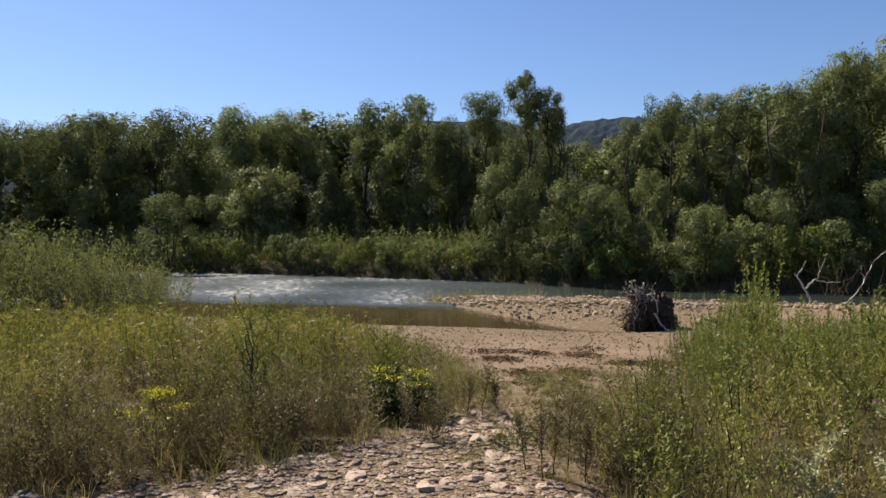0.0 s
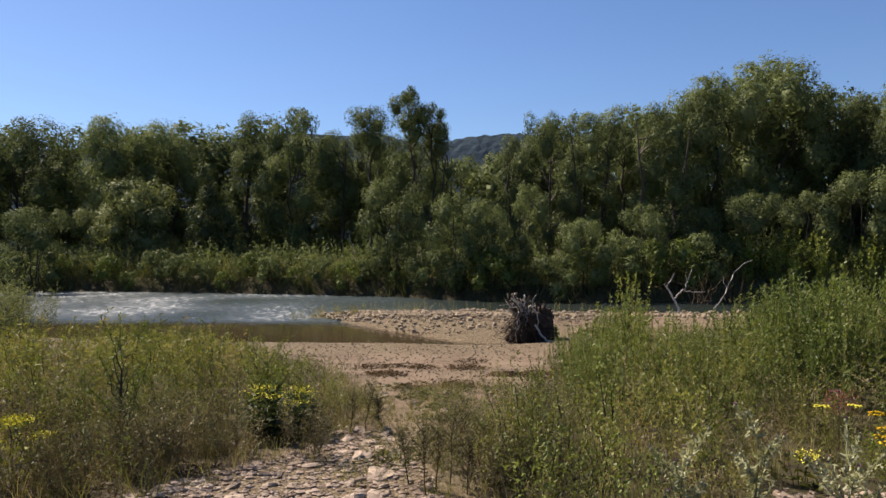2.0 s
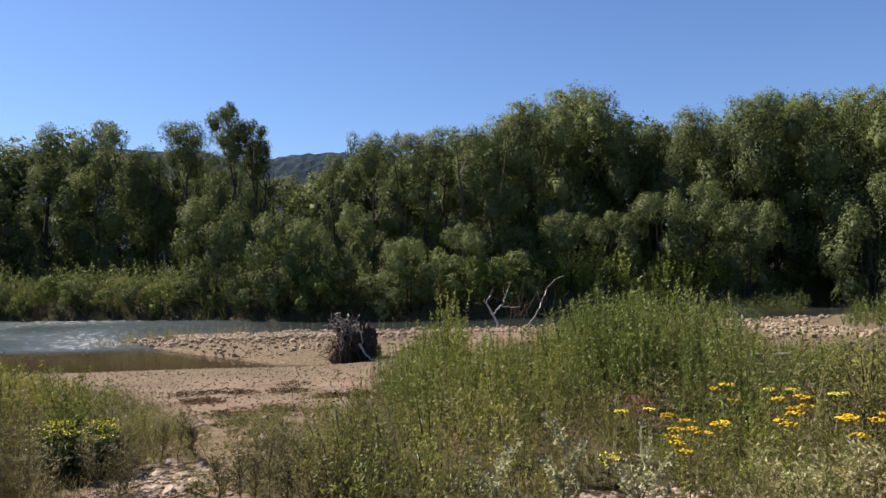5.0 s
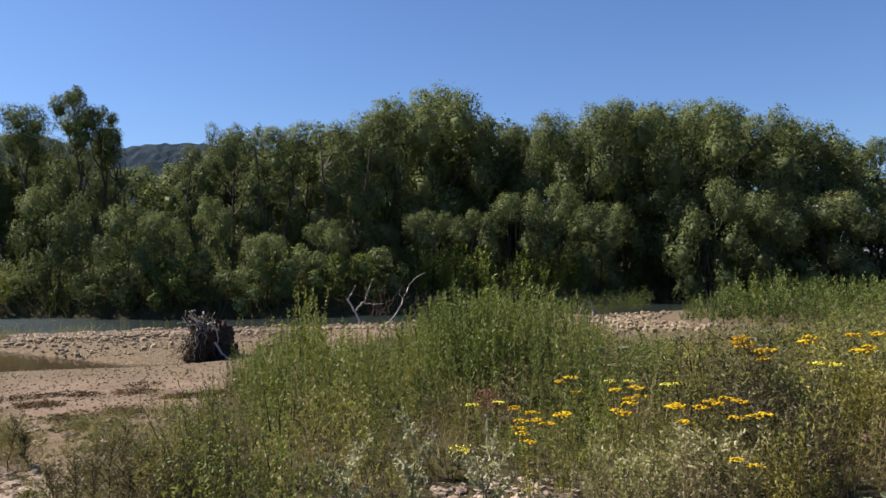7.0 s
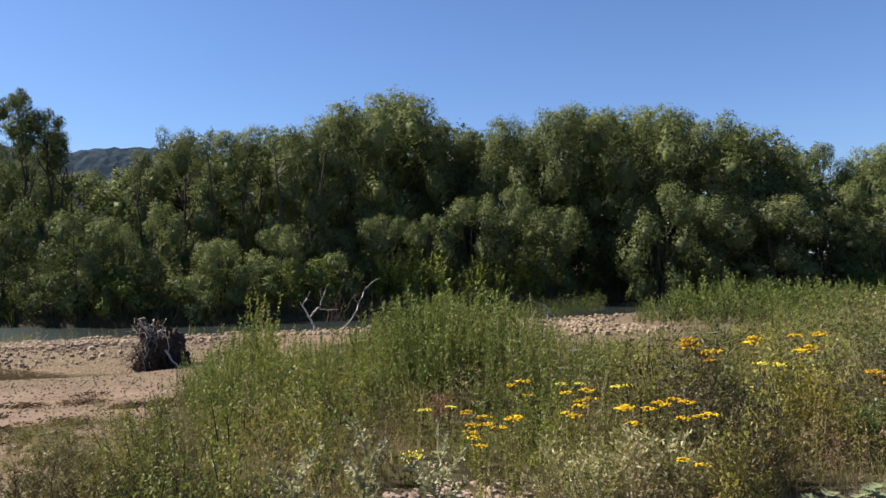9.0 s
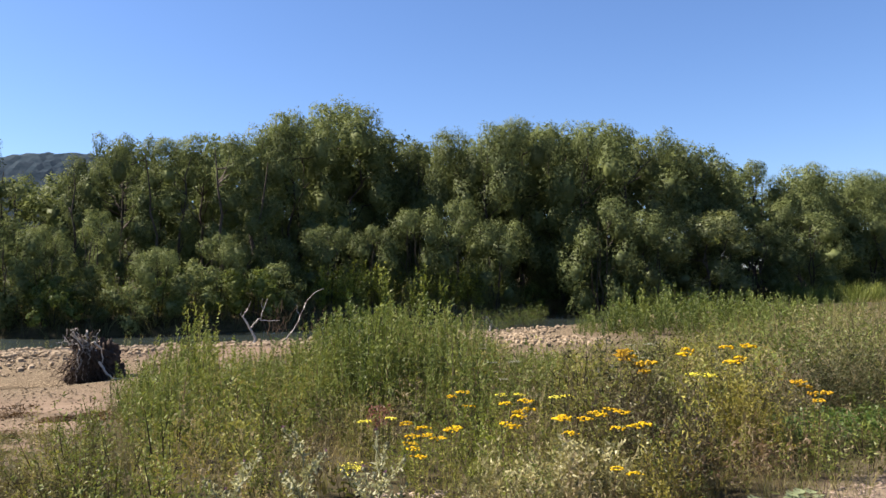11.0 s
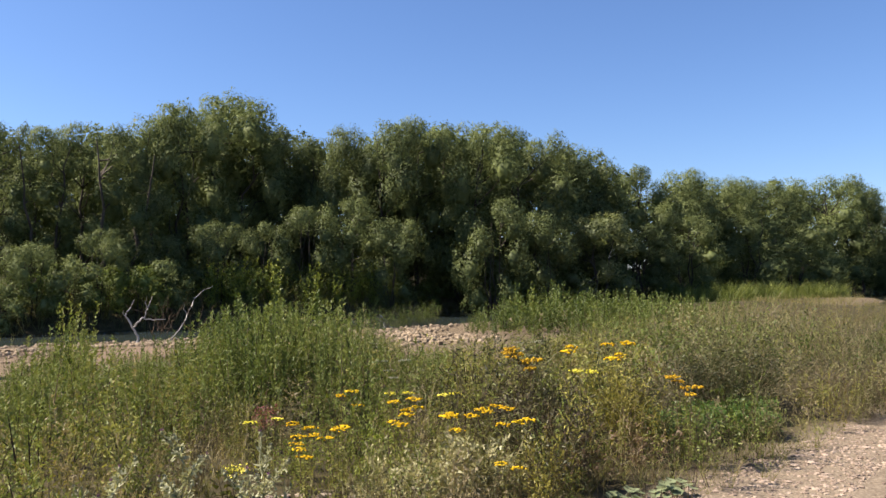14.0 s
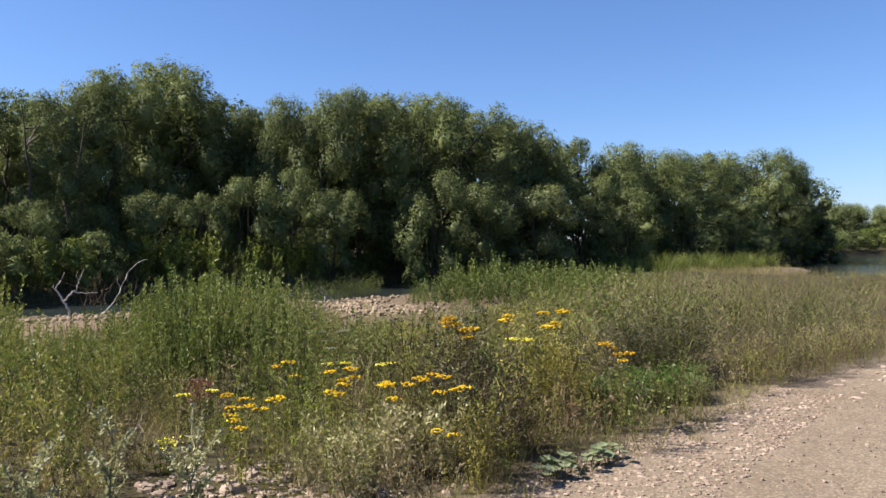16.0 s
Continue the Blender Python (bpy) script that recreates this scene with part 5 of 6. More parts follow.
# dry grassland towards the far end of the track
FAR_R = [(20, 0.0), (70, -10), (75, 6), (50, 11), (45, 17), (26, 15), (21, 14)]
pts = spots(vr, FAR_R, 6, lambda p: ~inside(p, SHORE) * seen(p, 24, 50, 0.3))
field("grass", TUFTS, pts, 0.85, [M_GRASS], 709, "dry olive grass along the dirt track", "grass")
pts = spots(vr, FAR_R, 3.5, lambda p: ~inside(p, SHORE) * seen(p, 24, 50, 0.15))
field("dry_weeds", FARHERBS, pts, 0.62, [M_REDDRY, M_DRY], 710, "tall reddish dry weeds along the dirt track", "dry weeds")
# scrub on the gravel bar, and reeds behind it
SCRUB_R = [(16.2, 14.5), (16.6, 13.1), (17.5, 11.9), (18.9, 10.9), (20.6, 10.2), (27, 11.5), (36, 13), (40, 16), (36, 18.5), (27, 19), (20.4, 18.2)]
pts = spots(vr, SCRUB_R, 6.5, lambda p: seen(p, 23, 31, 0.22))
lim = 1.7 + np.hypot(pts[:, 0], pts[:, 1]) * math.tan(radians(-1.8)) - land(pts)
SHOOTS = [plume(675 + k, 1.0, 4, 34, 0.105, 0.030, 0.24, 1.0) for k in range(5)]
field("willow_scrub", SHOOTS, pts, np.minimum(1.35, lim) * (1.05 + 0.40 * waves(pts, 99, 2.2)) * (0.45 + 0.55 * smooth(0.0, 1.5, edge_distance(pts, SCRUB_R))), [M_THICKET, M_TWIG], 711, "strip of dense green willow scrub on the gravel bar", "willow scrub", 0.1, 0.28)
pts = spots(vr, [(17.6, 20.6), (19.6, 19.4), (21.0, 20.2), (20.6, 22.4), (18, 22)], 5)
field("willow_scrub", BUSHES, pts, 0.8, [M_SALLOW, M_TWIG], 741, "low green willow scrub round the driftwood log", "willow scrub")
pts = spots(vr, [(17.5, 30.9), (21, 30.4), (26, 30.0), (30, 31.0), (30, 33), (24, 33.0), (17.5, 33)], 4.5)
field("willow_scrub", SHOOTS, pts, 2.0 + 0.3 * waves(pts, 101, 2.5), [M_FERN, M_TWIG], 742, "bright green herbs in front of the willows on the far bank", "willow scrub", 0.1, 0.25)
REEDS = [(47, 20.5), (66, 19.2), (68, 20.5), (60, 24.5), (46, 26)]
pts = spots(vr, REEDS, 9)
field("reeds", TUFTS, pts, 3.0, [M_SCRUB], 712, "yellow-green reeds on the sandy spit", "reeds")
pts = spots(vr, [(43, 17.2), (50, 15.2), (64, 17.4), (66.5, 19.2), (47, 20.5)], 4)
field("grass", TUFTS, pts, 0.9, [M_GRASS], 751, "low grass over the sandy spit", "grass")
# meadow on the far bank
FARB = [(x, y + 1.0) for x, y in FAR_SHORE[9:-1]][::-1] + [(x, y + 7.0) for x, y in FAR_SHORE[9:-1]]
pts = spots(vr, FARB, 2.8, lambda p: ~inside(p, SHORE) * seen(p, 300, 400))
field("grass", TUFTS, pts, 3.0, [M_GRASS], 713, "tall bright grass on the far river bank", "grass", 0.15)
pts = spots(vr, FARB, 3.0, lambda p: ~inside(p, SHORE) * seen(p, 300, 400))
field("weeds", FARHERBS, pts, 2.4, [M_SALLOW, M_TWIG], 714, "tall weeds on the far river bank", "weeds")
pts = spots(vr, FARB, 1.3, lambda p: smooth(6, 2, p[:, 0]) * ~inside(p, SHORE) * seen(p, 300, 400))
field("willow_scrub", LUMPS, pts, 1.6, [M_WILLOW, M_TWIG], 722, "dull green bushy willow scrub on the far bank", "willow scrub", 0.1, 0.3)
# willow bush beyond the weeds
BUSH = [(-16, 12.5), (-13.6, 19.5), (-9.0, 20.5), (-6.2, 19.2), (-6.0, 16.6), (-8.6, 14.2), (-12, 11.5)]
FINEBUSH = [spray(790 + k, 1.0, 6, 14, 6, 0.036, 0.011, 0.42, 0.9) for k in range(4)]
pts = spots(vr, BUSH, 6)
lump = smooth(0.2, 2.4, edge_distance(pts, BUSH))
field("willow_scrub", FINEBUSH, pts, (1.25 + 0.85 * lump + 0.25 * waves(pts, 96, 2.6)), [M_SILVER, M_TWIG], 715, "tall bushy willow thicket beside the river", "willow scrub", 0.12, 0.2)
# weeds along the bar
pts = spots(vr, [(-1.2, 26.2), (1.1, 26.9), (5.1, 26.4), (9.1, 24.9), (9.0, 24.2), (5.0, 25.6), (1.0, 26.0), (-0.6, 25.4)], 9)
field("weeds", FARHERBS, pts, 0.55, [M_HERB, M_DRY], 726, "low green weeds along the gravel bar", "weeds")
br = np.random.default_rng(769)
pts = spots(br, [(-2.0, 25.8), (-0.4, 27.2), (3.2, 27.1), (3.4, 26.0), (1.0, 25.2), (-0.6, 24.6)], 16, lambda p: smooth(-0.3, 0.3, waves(p, 108, 0.9)))
field("grass", TUFTS, pts, 1.0, [M_GRASS], 769, "green water grass at the tip of the gravel bar", "grass", 0.2, 0.35)
# dark dry patches and low weeds on the sand
def blots(p, marks):
    """Patches round given plan spots: x, y, half length, half width."""
    w = np.zeros(len(p))
    for x, y, a, b in marks:
        w = np.maximum(w, np.exp(-((p[:, 0] - x) / a) ** 2 - ((p[:, 1] - y) / b) ** 2))
    return smooth(0.45, 0.75, w + 0.3 * waves(p, 97, 0.35))


pts = spots(vr, [(0.0, 9.0), (0.0, 13.6), (3.4, 13.2), (3.2, 10.2), (1.7, 9.0)], 34, lambda p: blots(p, [(2.0, 12.1, 0.75, 0.34), (0.95, 12.35, 0.5, 0.2), (0.75, 11.1, 0.22, 0.3), (2.5, 11.0, 0.25, 0.2), (3.0, 10.7, 0.22, 0.5), (1.3, 9.7, 0.5, 0.2), (2.3, 13.0, 0.3, 0.12)]))
field("dry_weeds", LITTER, pts, 1.0, [M_LITTER, M_LITTER], 716, "low brown dried weeds in patches on the sand", "dry weeds")
PATH = [(-0.1, 6.5), (0.3, 9.6), (2.4, 10.0), (1.4, 6.2), (1.0, 5.2)]
pts = spots(vr, PATH, 70, lambda p: smooth(-0.35, 0.35, waves(p, 98, 0.9)))
field("weeds", DRIES, pts, 0.26, [M_GREY, M_DRY], 717, "low grey-green weeds creeping over the stony path", "weeds")
pts = spots(vr, PATH, 16, lambda p: smooth(-0.3, 0.4, waves(p, 106, 1.0)))
field("weeds", LITTER, pts, 0.9, [M_DUN, M_DRY], 747, "flat creeping weeds on the stony path", "weeds")
pts = spots(vr, PATH, 60, lambda p: smooth(-0.1, 0.4, waves(p, 107, 1.1)))
field("weeds", DRIES, pts, 0.24, [M_HERB, M_DRY], 748, "low yellow-green weeds on the stony path", "weeds")
pts = spots(vr, [(0.85, 4.9), (0.8, 6.0), (1.1, 6.4), (1.5, 6.0), (1.35, 4.9)], 34)
field("dry_weeds", DRIES, pts, 0.62, [M_WITHER, M_DRY], 749, "grey-brown withered weeds at the edge of the path", "dry weeds", 0.15, 0.3)
# sedge that hangs over the far water's edge, its dark colour painting undercut shade
SEDGE = [(x, y + 0.05) for x, y in FAR_SHORE[9:-1]][::-1] + [(x, y + 1.0) for x, y in FAR_SHORE[9:-1]]
pts = spots(vr, SEDGE, 14, lambda p: seen(p, 300, 400))
field("sedge", TUFTS, pts, 2.3, [M_DUN], 750, "sedge hanging over the far water's edge, coloured dark as the bank's shade", "sedge", 0.25, 0.35)
# ragged weeds along the far stretch of the track, and dark clumps behind them
er = np.random.default_rng(770)
ex = 9.5 + 12.0 * er.random(420) ** 1.3
pts = np.column_stack([ex, np.interp(ex, *np.array(ROAD_EDGE).T) + 0.10 + 0.75 * er.random(420) ** 1.2])
field("dry_weeds", FINEDRY, pts[:230], 0.80, [M_WITHER, M_TWIG], 771, "withered weeds crowding the edge of the track", "dry weeds", 0.16, 0.4)
field("weeds", FINE, pts[230:], 0.70, [M_HERB, M_DRY], 772, "olive green weeds crowding the edge of the track", "weeds", 0.16, 0.4)
pts = clumped(er, np.array([10.4, 4.6]) + er.random((34, 2)) * [9.0, 5.2], 6, 0.20)
field("weeds", FINE, pts, 1.05, [M_THICKET, M_TWIG], 773, "dark green weed clumps on the gravel flat", "weeds", 0.12, 0.35)

# ---- single things ----
def part(name, pile, mats, parent, label="", smooth_shade=True, tint=None):
    if isinstance(mats, bpy.types.Material):
        mats = [mats]
    ob = new(name, pile.mesh(name, mats, smooth_shade, tint))
    ob.parent = parent
    return tagged(ob, label) if label else ob


def blob(pile, rng, centre, size, rough=0.25, rings=7, segs=10, mat=0):
    """A lumpy closed body."""
    u, w = np.linspace(0.02, np.pi - 0.02, rings), np.arange(segs) * 2 * np.pi / segs
    U, W = np.meshgrid(u, w, indexing="ij")
    d = np.stack([np.sin(U) * np.cos(W), np.sin(U) * np.sin(W), np.cos(U)], -1)
    k = 1 + rough * (rng.random((rings, segs)) - 0.5) * 2
    v = np.asarray(centre) + d * k[..., None] * np.asarray(size)
    i, j = np.meshgrid(np.arange(rings - 1), np.arange(segs), indexing="ij")
    q = np.stack([i * segs + j, (i + 1) * segs + j, (i + 1) * segs + (j + 1) % segs, i * segs + (j + 1) % segs], -1)
    pile.add(v, q, mat)


def root_wad(x, y):
    """An uprooted stump: a dark block of earth and bark, a curtain of hanging roots, a fan of weathered ones on top."""
    r = np.random.default_rng(801)
    top = tagged(new("root_wad"), "dark uprooted tree stump with tangled roots on the gravel", "tree stump")
    top.matrix_basis = pose(x, y, at(x, y) - 0.06) @ Matrix.Scale(1.05, 4)
    p = Pile()
    for c, sz in [((0.32, 0.10, 0.60), (0.28, 0.32, 0.32)), ((0.34, 0.08, 0.28), (0.32, 0.34, 0.32)), ((0.02, 0.14, 0.50), (0.24, 0.28, 0.36)), ((-0.08, 0.10, 0.20), (0.30, 0.28, 0.22))]:
        blob(p, r, c, sz, 0.22, 18, 26)
    part("earth_clod", p, M_ROOT, top, "dark clod of earth held in the roots", False)
    p = Pile()
    p.tube(wander(r, (0.2, 0.2, 0.55), (0.85, 1.4, 0.24), 7, 0.03), np.linspace(0.19, 0.13, 7), 9)
    part("trunk_stub", p, M_BARK, top)
    # roots that hang over the front of the block
    for k in range(110):
        p = Pile()
        a = r.random()
        s = np.array([-0.32 + 0.42 * a + 0.05 * r.normal(), -0.16 - 0.14 * r.random(), 0.45 + 0.45 * r.random() * (1 - 0.4 * abs(a - 0.4))])
        e = s + np.array([-0.16 + 0.20 * a + 0.12 * r.normal(), -0.12 * r.random(), -0.22 - 0.38 * r.random()])
        e[2] = max(e[2], 0.03)
        p.tube(wander(r, s, e, 6, 0.030), np.linspace(0.006 + 0.012 * r.random(), 0.003, 6), 4)
        part("root", p, M_DEAD if k % 11 == 0 else M_ROOT, top, "weathered grey root" if k % 11 == 0 else "")
    # a tilted fan on top
    for k in range(44):
        p = Pile()
        s = np.array([-0.06 + 0.09 * r.normal(), -0.08 + 0.08 * r.normal(), 0.66 + 0.12 * r.random()])
        e = s + np.array([-0.14 + 0.15 * r.normal(), -0.06 + 0.08 * r.normal(), 0.20 + 0.28 * r.random()])
        p.tube(wander(r, s, e, 6, 0.045), np.linspace(0.020, 0.005, 6), 5)
        part("root", p, M_DEAD if k % 2 == 0 else M_ROOT, top, "weathered grey root" if k % 2 == 0 else "")
    # side roots
    for k in range(48):
        p = Pile()
        s = np.array([-0.18 + 0.08 * r.normal(), -0.1 * r.random(), 0.25 + 0.35 * r.random()])
        e = s + np.array([-0.16 - 0.34 * r.random(), -0.15 * r.random(), 0.14 * r.normal() - 0.14])
        e[2] = max(e[2], 0.02)
        p.tube(wander(r, s, e, 6, 0.035), np.linspace(0.011, 0.003, 6), 4)
        part("root", p, M_ROOT, top)
    for line, rad in [([(0.10, -0.34, 0.52), (0.20, -0.42, 0.34), (0.28, -0.50, 0.22), (0.42, -0.62, 0.10), (0.56, -0.72, 0.0)], 0.024), ([(0.28, -0.50, 0.22), (0.42, -0.52, 0.20), (0.56, -0.56, 0.16)], 0.018),
                      ([(-0.20, -0.38, 0.12), (0.0, -0.44, 0.10), (0.22, -0.50, 0.06)], 0.020), ([(0.02, -0.32, 0.92), (0.12, -0.38, 0.78), (0.16, -0.38, 0.58), (0.12, -0.36, 0.44)], 0.016),
                      ([(-0.05, -0.12, 0.95), (-0.10, -0.16, 1.06), (-0.06, -0.14, 1.14)], 0.030)]:
        p = Pile()
        q = np.array(line)
        s = np.linspace(0, len(q) - 1, 3 * len(q))
        q = np.stack([np.interp(s, np.arange(len(q)), q[:, c]) for c in range(3)], 1) + r.normal(size=(len(s), 3)) * 0.008
        p.tube(q, np.linspace(rad, rad * 0.5, len(q)), 6)
        part("broken_root", p, M_DEAD, top, "bleached broken root")


root_wad(4.42, 17.05)


def dead_tree(x, y):
    """Bleached driftwood limbs standing out of the scrub."""
    r = np.random.default_rng(811)
    top = tagged(new("dead_branch"), "bleached forked dead branches standing on the gravel bar", "dead tree")
    top.matrix_basis = pose(x, y, at(x, y), 0, 0, -26) @ Matrix.Scale(0.95, 4)
    limbs = [([(0, 0, -0.1), (0.02, 0, 0.25), (-0.10, 0, 0.52), (-0.22, 0, 0.70), (-0.34, 0, 0.94), (-0.22, 0, 1.15), (-0.10, 0.0, 1.42)], 0.065),
             ([(-0.13, 0, 0.56), (0.06, 0, 0.76), (0.20, 0.05, 0.88), (0.28, 0.05, 1.15), (0.42, 0.05, 1.50)], 0.05),
             ([(0.17, 0, 0.82), (0.45, 0.1, 0.78), (0.80, 0.2, 0.80)], 0.03),
             ([(0.72, 0.3, -0.05), (0.98, 0.3, 0.16), (1.26, 0.3, 0.46), (1.46, 0.35, 0.90), (1.66, 0.4, 1.36), (1.92, 0.4, 1.66), (2.22, 0.4, 1.78)], 0.036),
             ([(1.46, 0.35, 0.90), (1.36, 0.3, 1.05), (1.34, 0.3, 1.3)], 0.018),
             ([(-0.34, 0, 0.94), (-0.42, 0, 1.0), (-0.40, 0, 1.08)], 0.02),
             ([(0.28, 0.05, 1.15), (0.22, 0.05, 1.35), (0.26, 0.05, 1.5)], 0.016)]
    for pts_, rad in limbs:
        p = Pile()
        q = np.array(pts_, float)
        s = np.linspace(0, len(q) - 1, 3 * len(q))
        q = np.stack([np.interp(s, np.arange(len(q)), q[:, c]) for c in range(3)], 1) + r.normal(size=(len(s), 3)) * 0.012
        p.tube(q, np.linspace(rad, rad * 0.35, len(q)) * 0.66, 6)
        part("limb", p, M_DEAD, top)
    for k in range(16):
        p = Pile()
        s = np.array([0.2 + 1.9 * r.random(), 0.4 + 0.4 * r.random(), 0.2 + 0.3 * r.random()])
        e = s + np.array([r.normal() * 0.5, r.normal() * 0.3, 0.5 + 0.7 * r.random()])
        p.tube(wander(r, s, e, 6, 0.06), np.linspace(0.014, 0.003, 6), 4)
        part("twig", p, M_TWIG, top)


dead_tree(10.35, 22.02)


def log_on_bar(x, y):
    r = np.random.default_rng(815)
    top = tagged(new("drift_log"), "pale driftwood log lying in the scrub", "log")
    top.matrix_basis = pose(x, y, at(x, y) + 0.55, 0, 0, 20)
    p = Pile()
    p.tube(wander(r, (-0.4, 0, 0.28), (1.8, 0.6, -0.42), 8, 0.03), np.linspace(0.075, 0.11, 8), 7)
    part("stem", p, M_DEAD, top)
    p = Pile()
    p.tube(wander(r, (0.3, 0.1, 0.0), (0.1, 0.1, -0.6), 4, 0.03), np.linspace(0.05, 0.02, 4), 5)
    part("limb", p, M_DEAD, top)


log_on_bar(20.2, 22.4)


# ---- flowering plants ----
def tansy(seed, h, mat, heads=5):
    """A clump of stems with feathery leaves and flat heads of button flowers."""
    r = np.random.default_rng(seed)
    top = new("tansy_plant")
    leaf = Pile()
    tops = []
    for k in range(heads):
        a = k * 2.4 + r.random()
        e = np.array([np.cos(a) * 0.13 * r.random() ** 0.5, np.sin(a) * 0.13 * r.random() ** 0.5, h * (0.80 + 0.20 * r.random())])
        line = wander(r, (0.02 * np.cos(a), 0.02 * np.sin(a), -0.03), e, 5, 0.01)
        stem = Pile()
        stem.tube(line, np.linspace(0.004, 0.0025, 5), 4)
        tops.append((e, part("stalk", stem, M_DRY, top)))
        n = 70
        s = 0.12 + 0.8 * r.random(n)
        b = np.stack([np.interp(s, np.linspace(0, 1, 5), line[:, c]) for c in range(3)], 1)
        out = unit(r.normal(size=(n, 3)) * [1, 1, 0.4] + [0, 0, 0.35])
        leaf.leaves(b, out, unit(np.cross(out, sphere_dirs(r, n))), 0.046, 0.010)
    v, q, m = leaf.arrays()
    ob = new("foliage", mesh_from("foliage", v, q, [M_HERB], m, r.random(len(v))))
    ob.parent = top
    for e, stalk in tops:
        p = Pile()
        for k in range(int(18 + 12 * r.random())):
            a, rad = r.random() * 6.28, (0.045 + 0.030 * r.random()) * r.random() ** 0.5
            blob(p, r, e + np.array([np.cos(a) * rad, np.sin(a) * rad, 0.015 * r.random() - 0.25 * rad]), (0.0115, 0.0115, 0.006), 0.1, 4, 6)
        for k in range(6):
            a = k * 1.05
            p.tube([e - [0, 0, 0.05], e + np.array([np.cos(a) * 0.04, np.sin(a) * 0.04, -0.004])], [0.0015, 0.001], 3, 1)
        part("flower_head", p, [mat, M_DRY], stalk)
    return top


TANSY = [tansy(820 + k, 0.75, (M_YELLOW, M_YELLOW, M_ORANGE, M_LEMON)[k], (3, 2, 5, 2)[k]) for k in range(4)]
placed = set()
for x, y, h, k in [(4.39, 5.05, 0.70, 0), (3.63, 4.58, 0.64, 1), (4.42, 4.38, 0.72, 0), (4.55, 4.45, 0.70, 1), (4.18, 4.17, 0.66, 1), (3.68, 4.22, 0.61, 0), (3.33, 4.14, 0.54, 1), (3.43, 4.27, 0.58, 0), (4.58, 4.06, 0.70, 1),
                   (4.50, 3.84, 0.66, 0), (4.90, 3.94, 0.74, 1), (4.79, 3.72, 0.69, 0), (4.90, 3.58, 0.68, 1), (6.00, 4.37, 1.01, 2), (6.10, 4.50, 0.96, 2), (6.88, 4.54, 1.06, 1), (6.92, 3.98, 1.06, 0), (7.05, 4.05, 1.01, 1),
                   (6.58, 3.05, 0.81, 2), (4.26, 3.12, 0.50, 1), (3.61, 5.10, 0.58, 3), (6.25, 3.86, 0.92, 3), (5.41, 4.77, 0.68, 3), (5.12, 5.14, 0.68, 3)]:
    m = pose(x, y, at(x, y), 0, 0, (x * 137 + y * 71) % 360)
    if k in placed:
        t = copy_thing(TANSY[k], m)
    else:
        placed.add(k)
        t = TANSY[k]
        t.matrix_basis = m
    s = h / 0.75
    t.scale = (s ** 0.5, s ** 0.5, s)
    tagged(t, {0: "tansy with flat bright yellow flower heads", 1: "tansy with flat bright yellow flower heads", 2: "tansy with fading orange flower heads", 3: "tansy with greenish lemon flower heads"}[k], "wildflower", "tansy flowers by the track")


def goldenrod(x, y, h, spread, seed, label, stems=22, leafy=26, mat=M_DARK, petals=170):
    """A leafy bush under a flat spray of lemon-yellow flowers."""
    r = np.random.default_rng(seed)
    top = tagged(new("goldenrod_bush"), label, "flowering bush", "yellow flowering bushes")
    top.matrix_basis = pose(x, y, at(x, y))
    p, leaf, bloom = Pile(), Pile(), Pile()
    for k in range(stems):
        a, q = r.random() * 6.28, spread * r.random() ** 0.5
        e = np.array([np.cos(a) * q, np.sin(a) * q, h * (0.80 + 0.2 * r.random()) * (1 - 0.5 * (q / spread) ** 2)])
        line = wander(r, (np.cos(a) * q * 0.35, np.sin(a) * q * 0.35, -0.03), e, 4, 0.015)
        p.tube(line, np.linspace(0.005, 0.002, 4), 3)
        n = leafy
        s = 0.15 + 0.8 * r.random(n)
        b = np.stack([np.interp(s, np.linspace(0, 1, 4), line[:, c]) for c in range(3)], 1)
        b = b + r.normal(size=(n, 3)) * 0.025
        out = unit(r.normal(size=(n, 3)) * [1, 1, 0.5] + [0, 0, 0.2])
        leaf.leaves(b, out, unit(np.cross(out, sphere_dirs(r, n))), 0.088, 0.032)
        if k % 2 == 0 and q < 0.8 * spread:
            n = petals
            c = e + r.normal(size=(n, 3)) * [0.065, 0.065, 0.010]
            out = unit(r.normal(size=(n, 3)) + [0, 0, 0.4])
            bloom.leaves(c, out, unit(np.cross(out, sphere_dirs(r, n))), 0.022, 0.012)
    part("stalk", p, M_TWIG, top)
    v, q, m = leaf.arrays()
    new("foliage", mesh_from("foliage", v, q, [mat], m, r.random(len(v)))).parent = top
    part("blossom", bloom, M_LEMON, top, "lemon-yellow flower spray", False)


goldenrod(-0.42, 7.0, 0.50, 0.40, 841, "dark leafy bush topped with lemon-yellow flowers beside the path", 26, 80, M_DARK, 105)
goldenrod(3.18, 4.89, 0.30, 0.15, 843, "low spray of lemon-yellow flowers among the weeds", 6, 9, M_HERB, 60)
goldenrod(-2.15, 5.8, 0.52, 0.26, 842, "low spray of lemon-yellow flowers among the weeds", 14, 9, M_HERB)


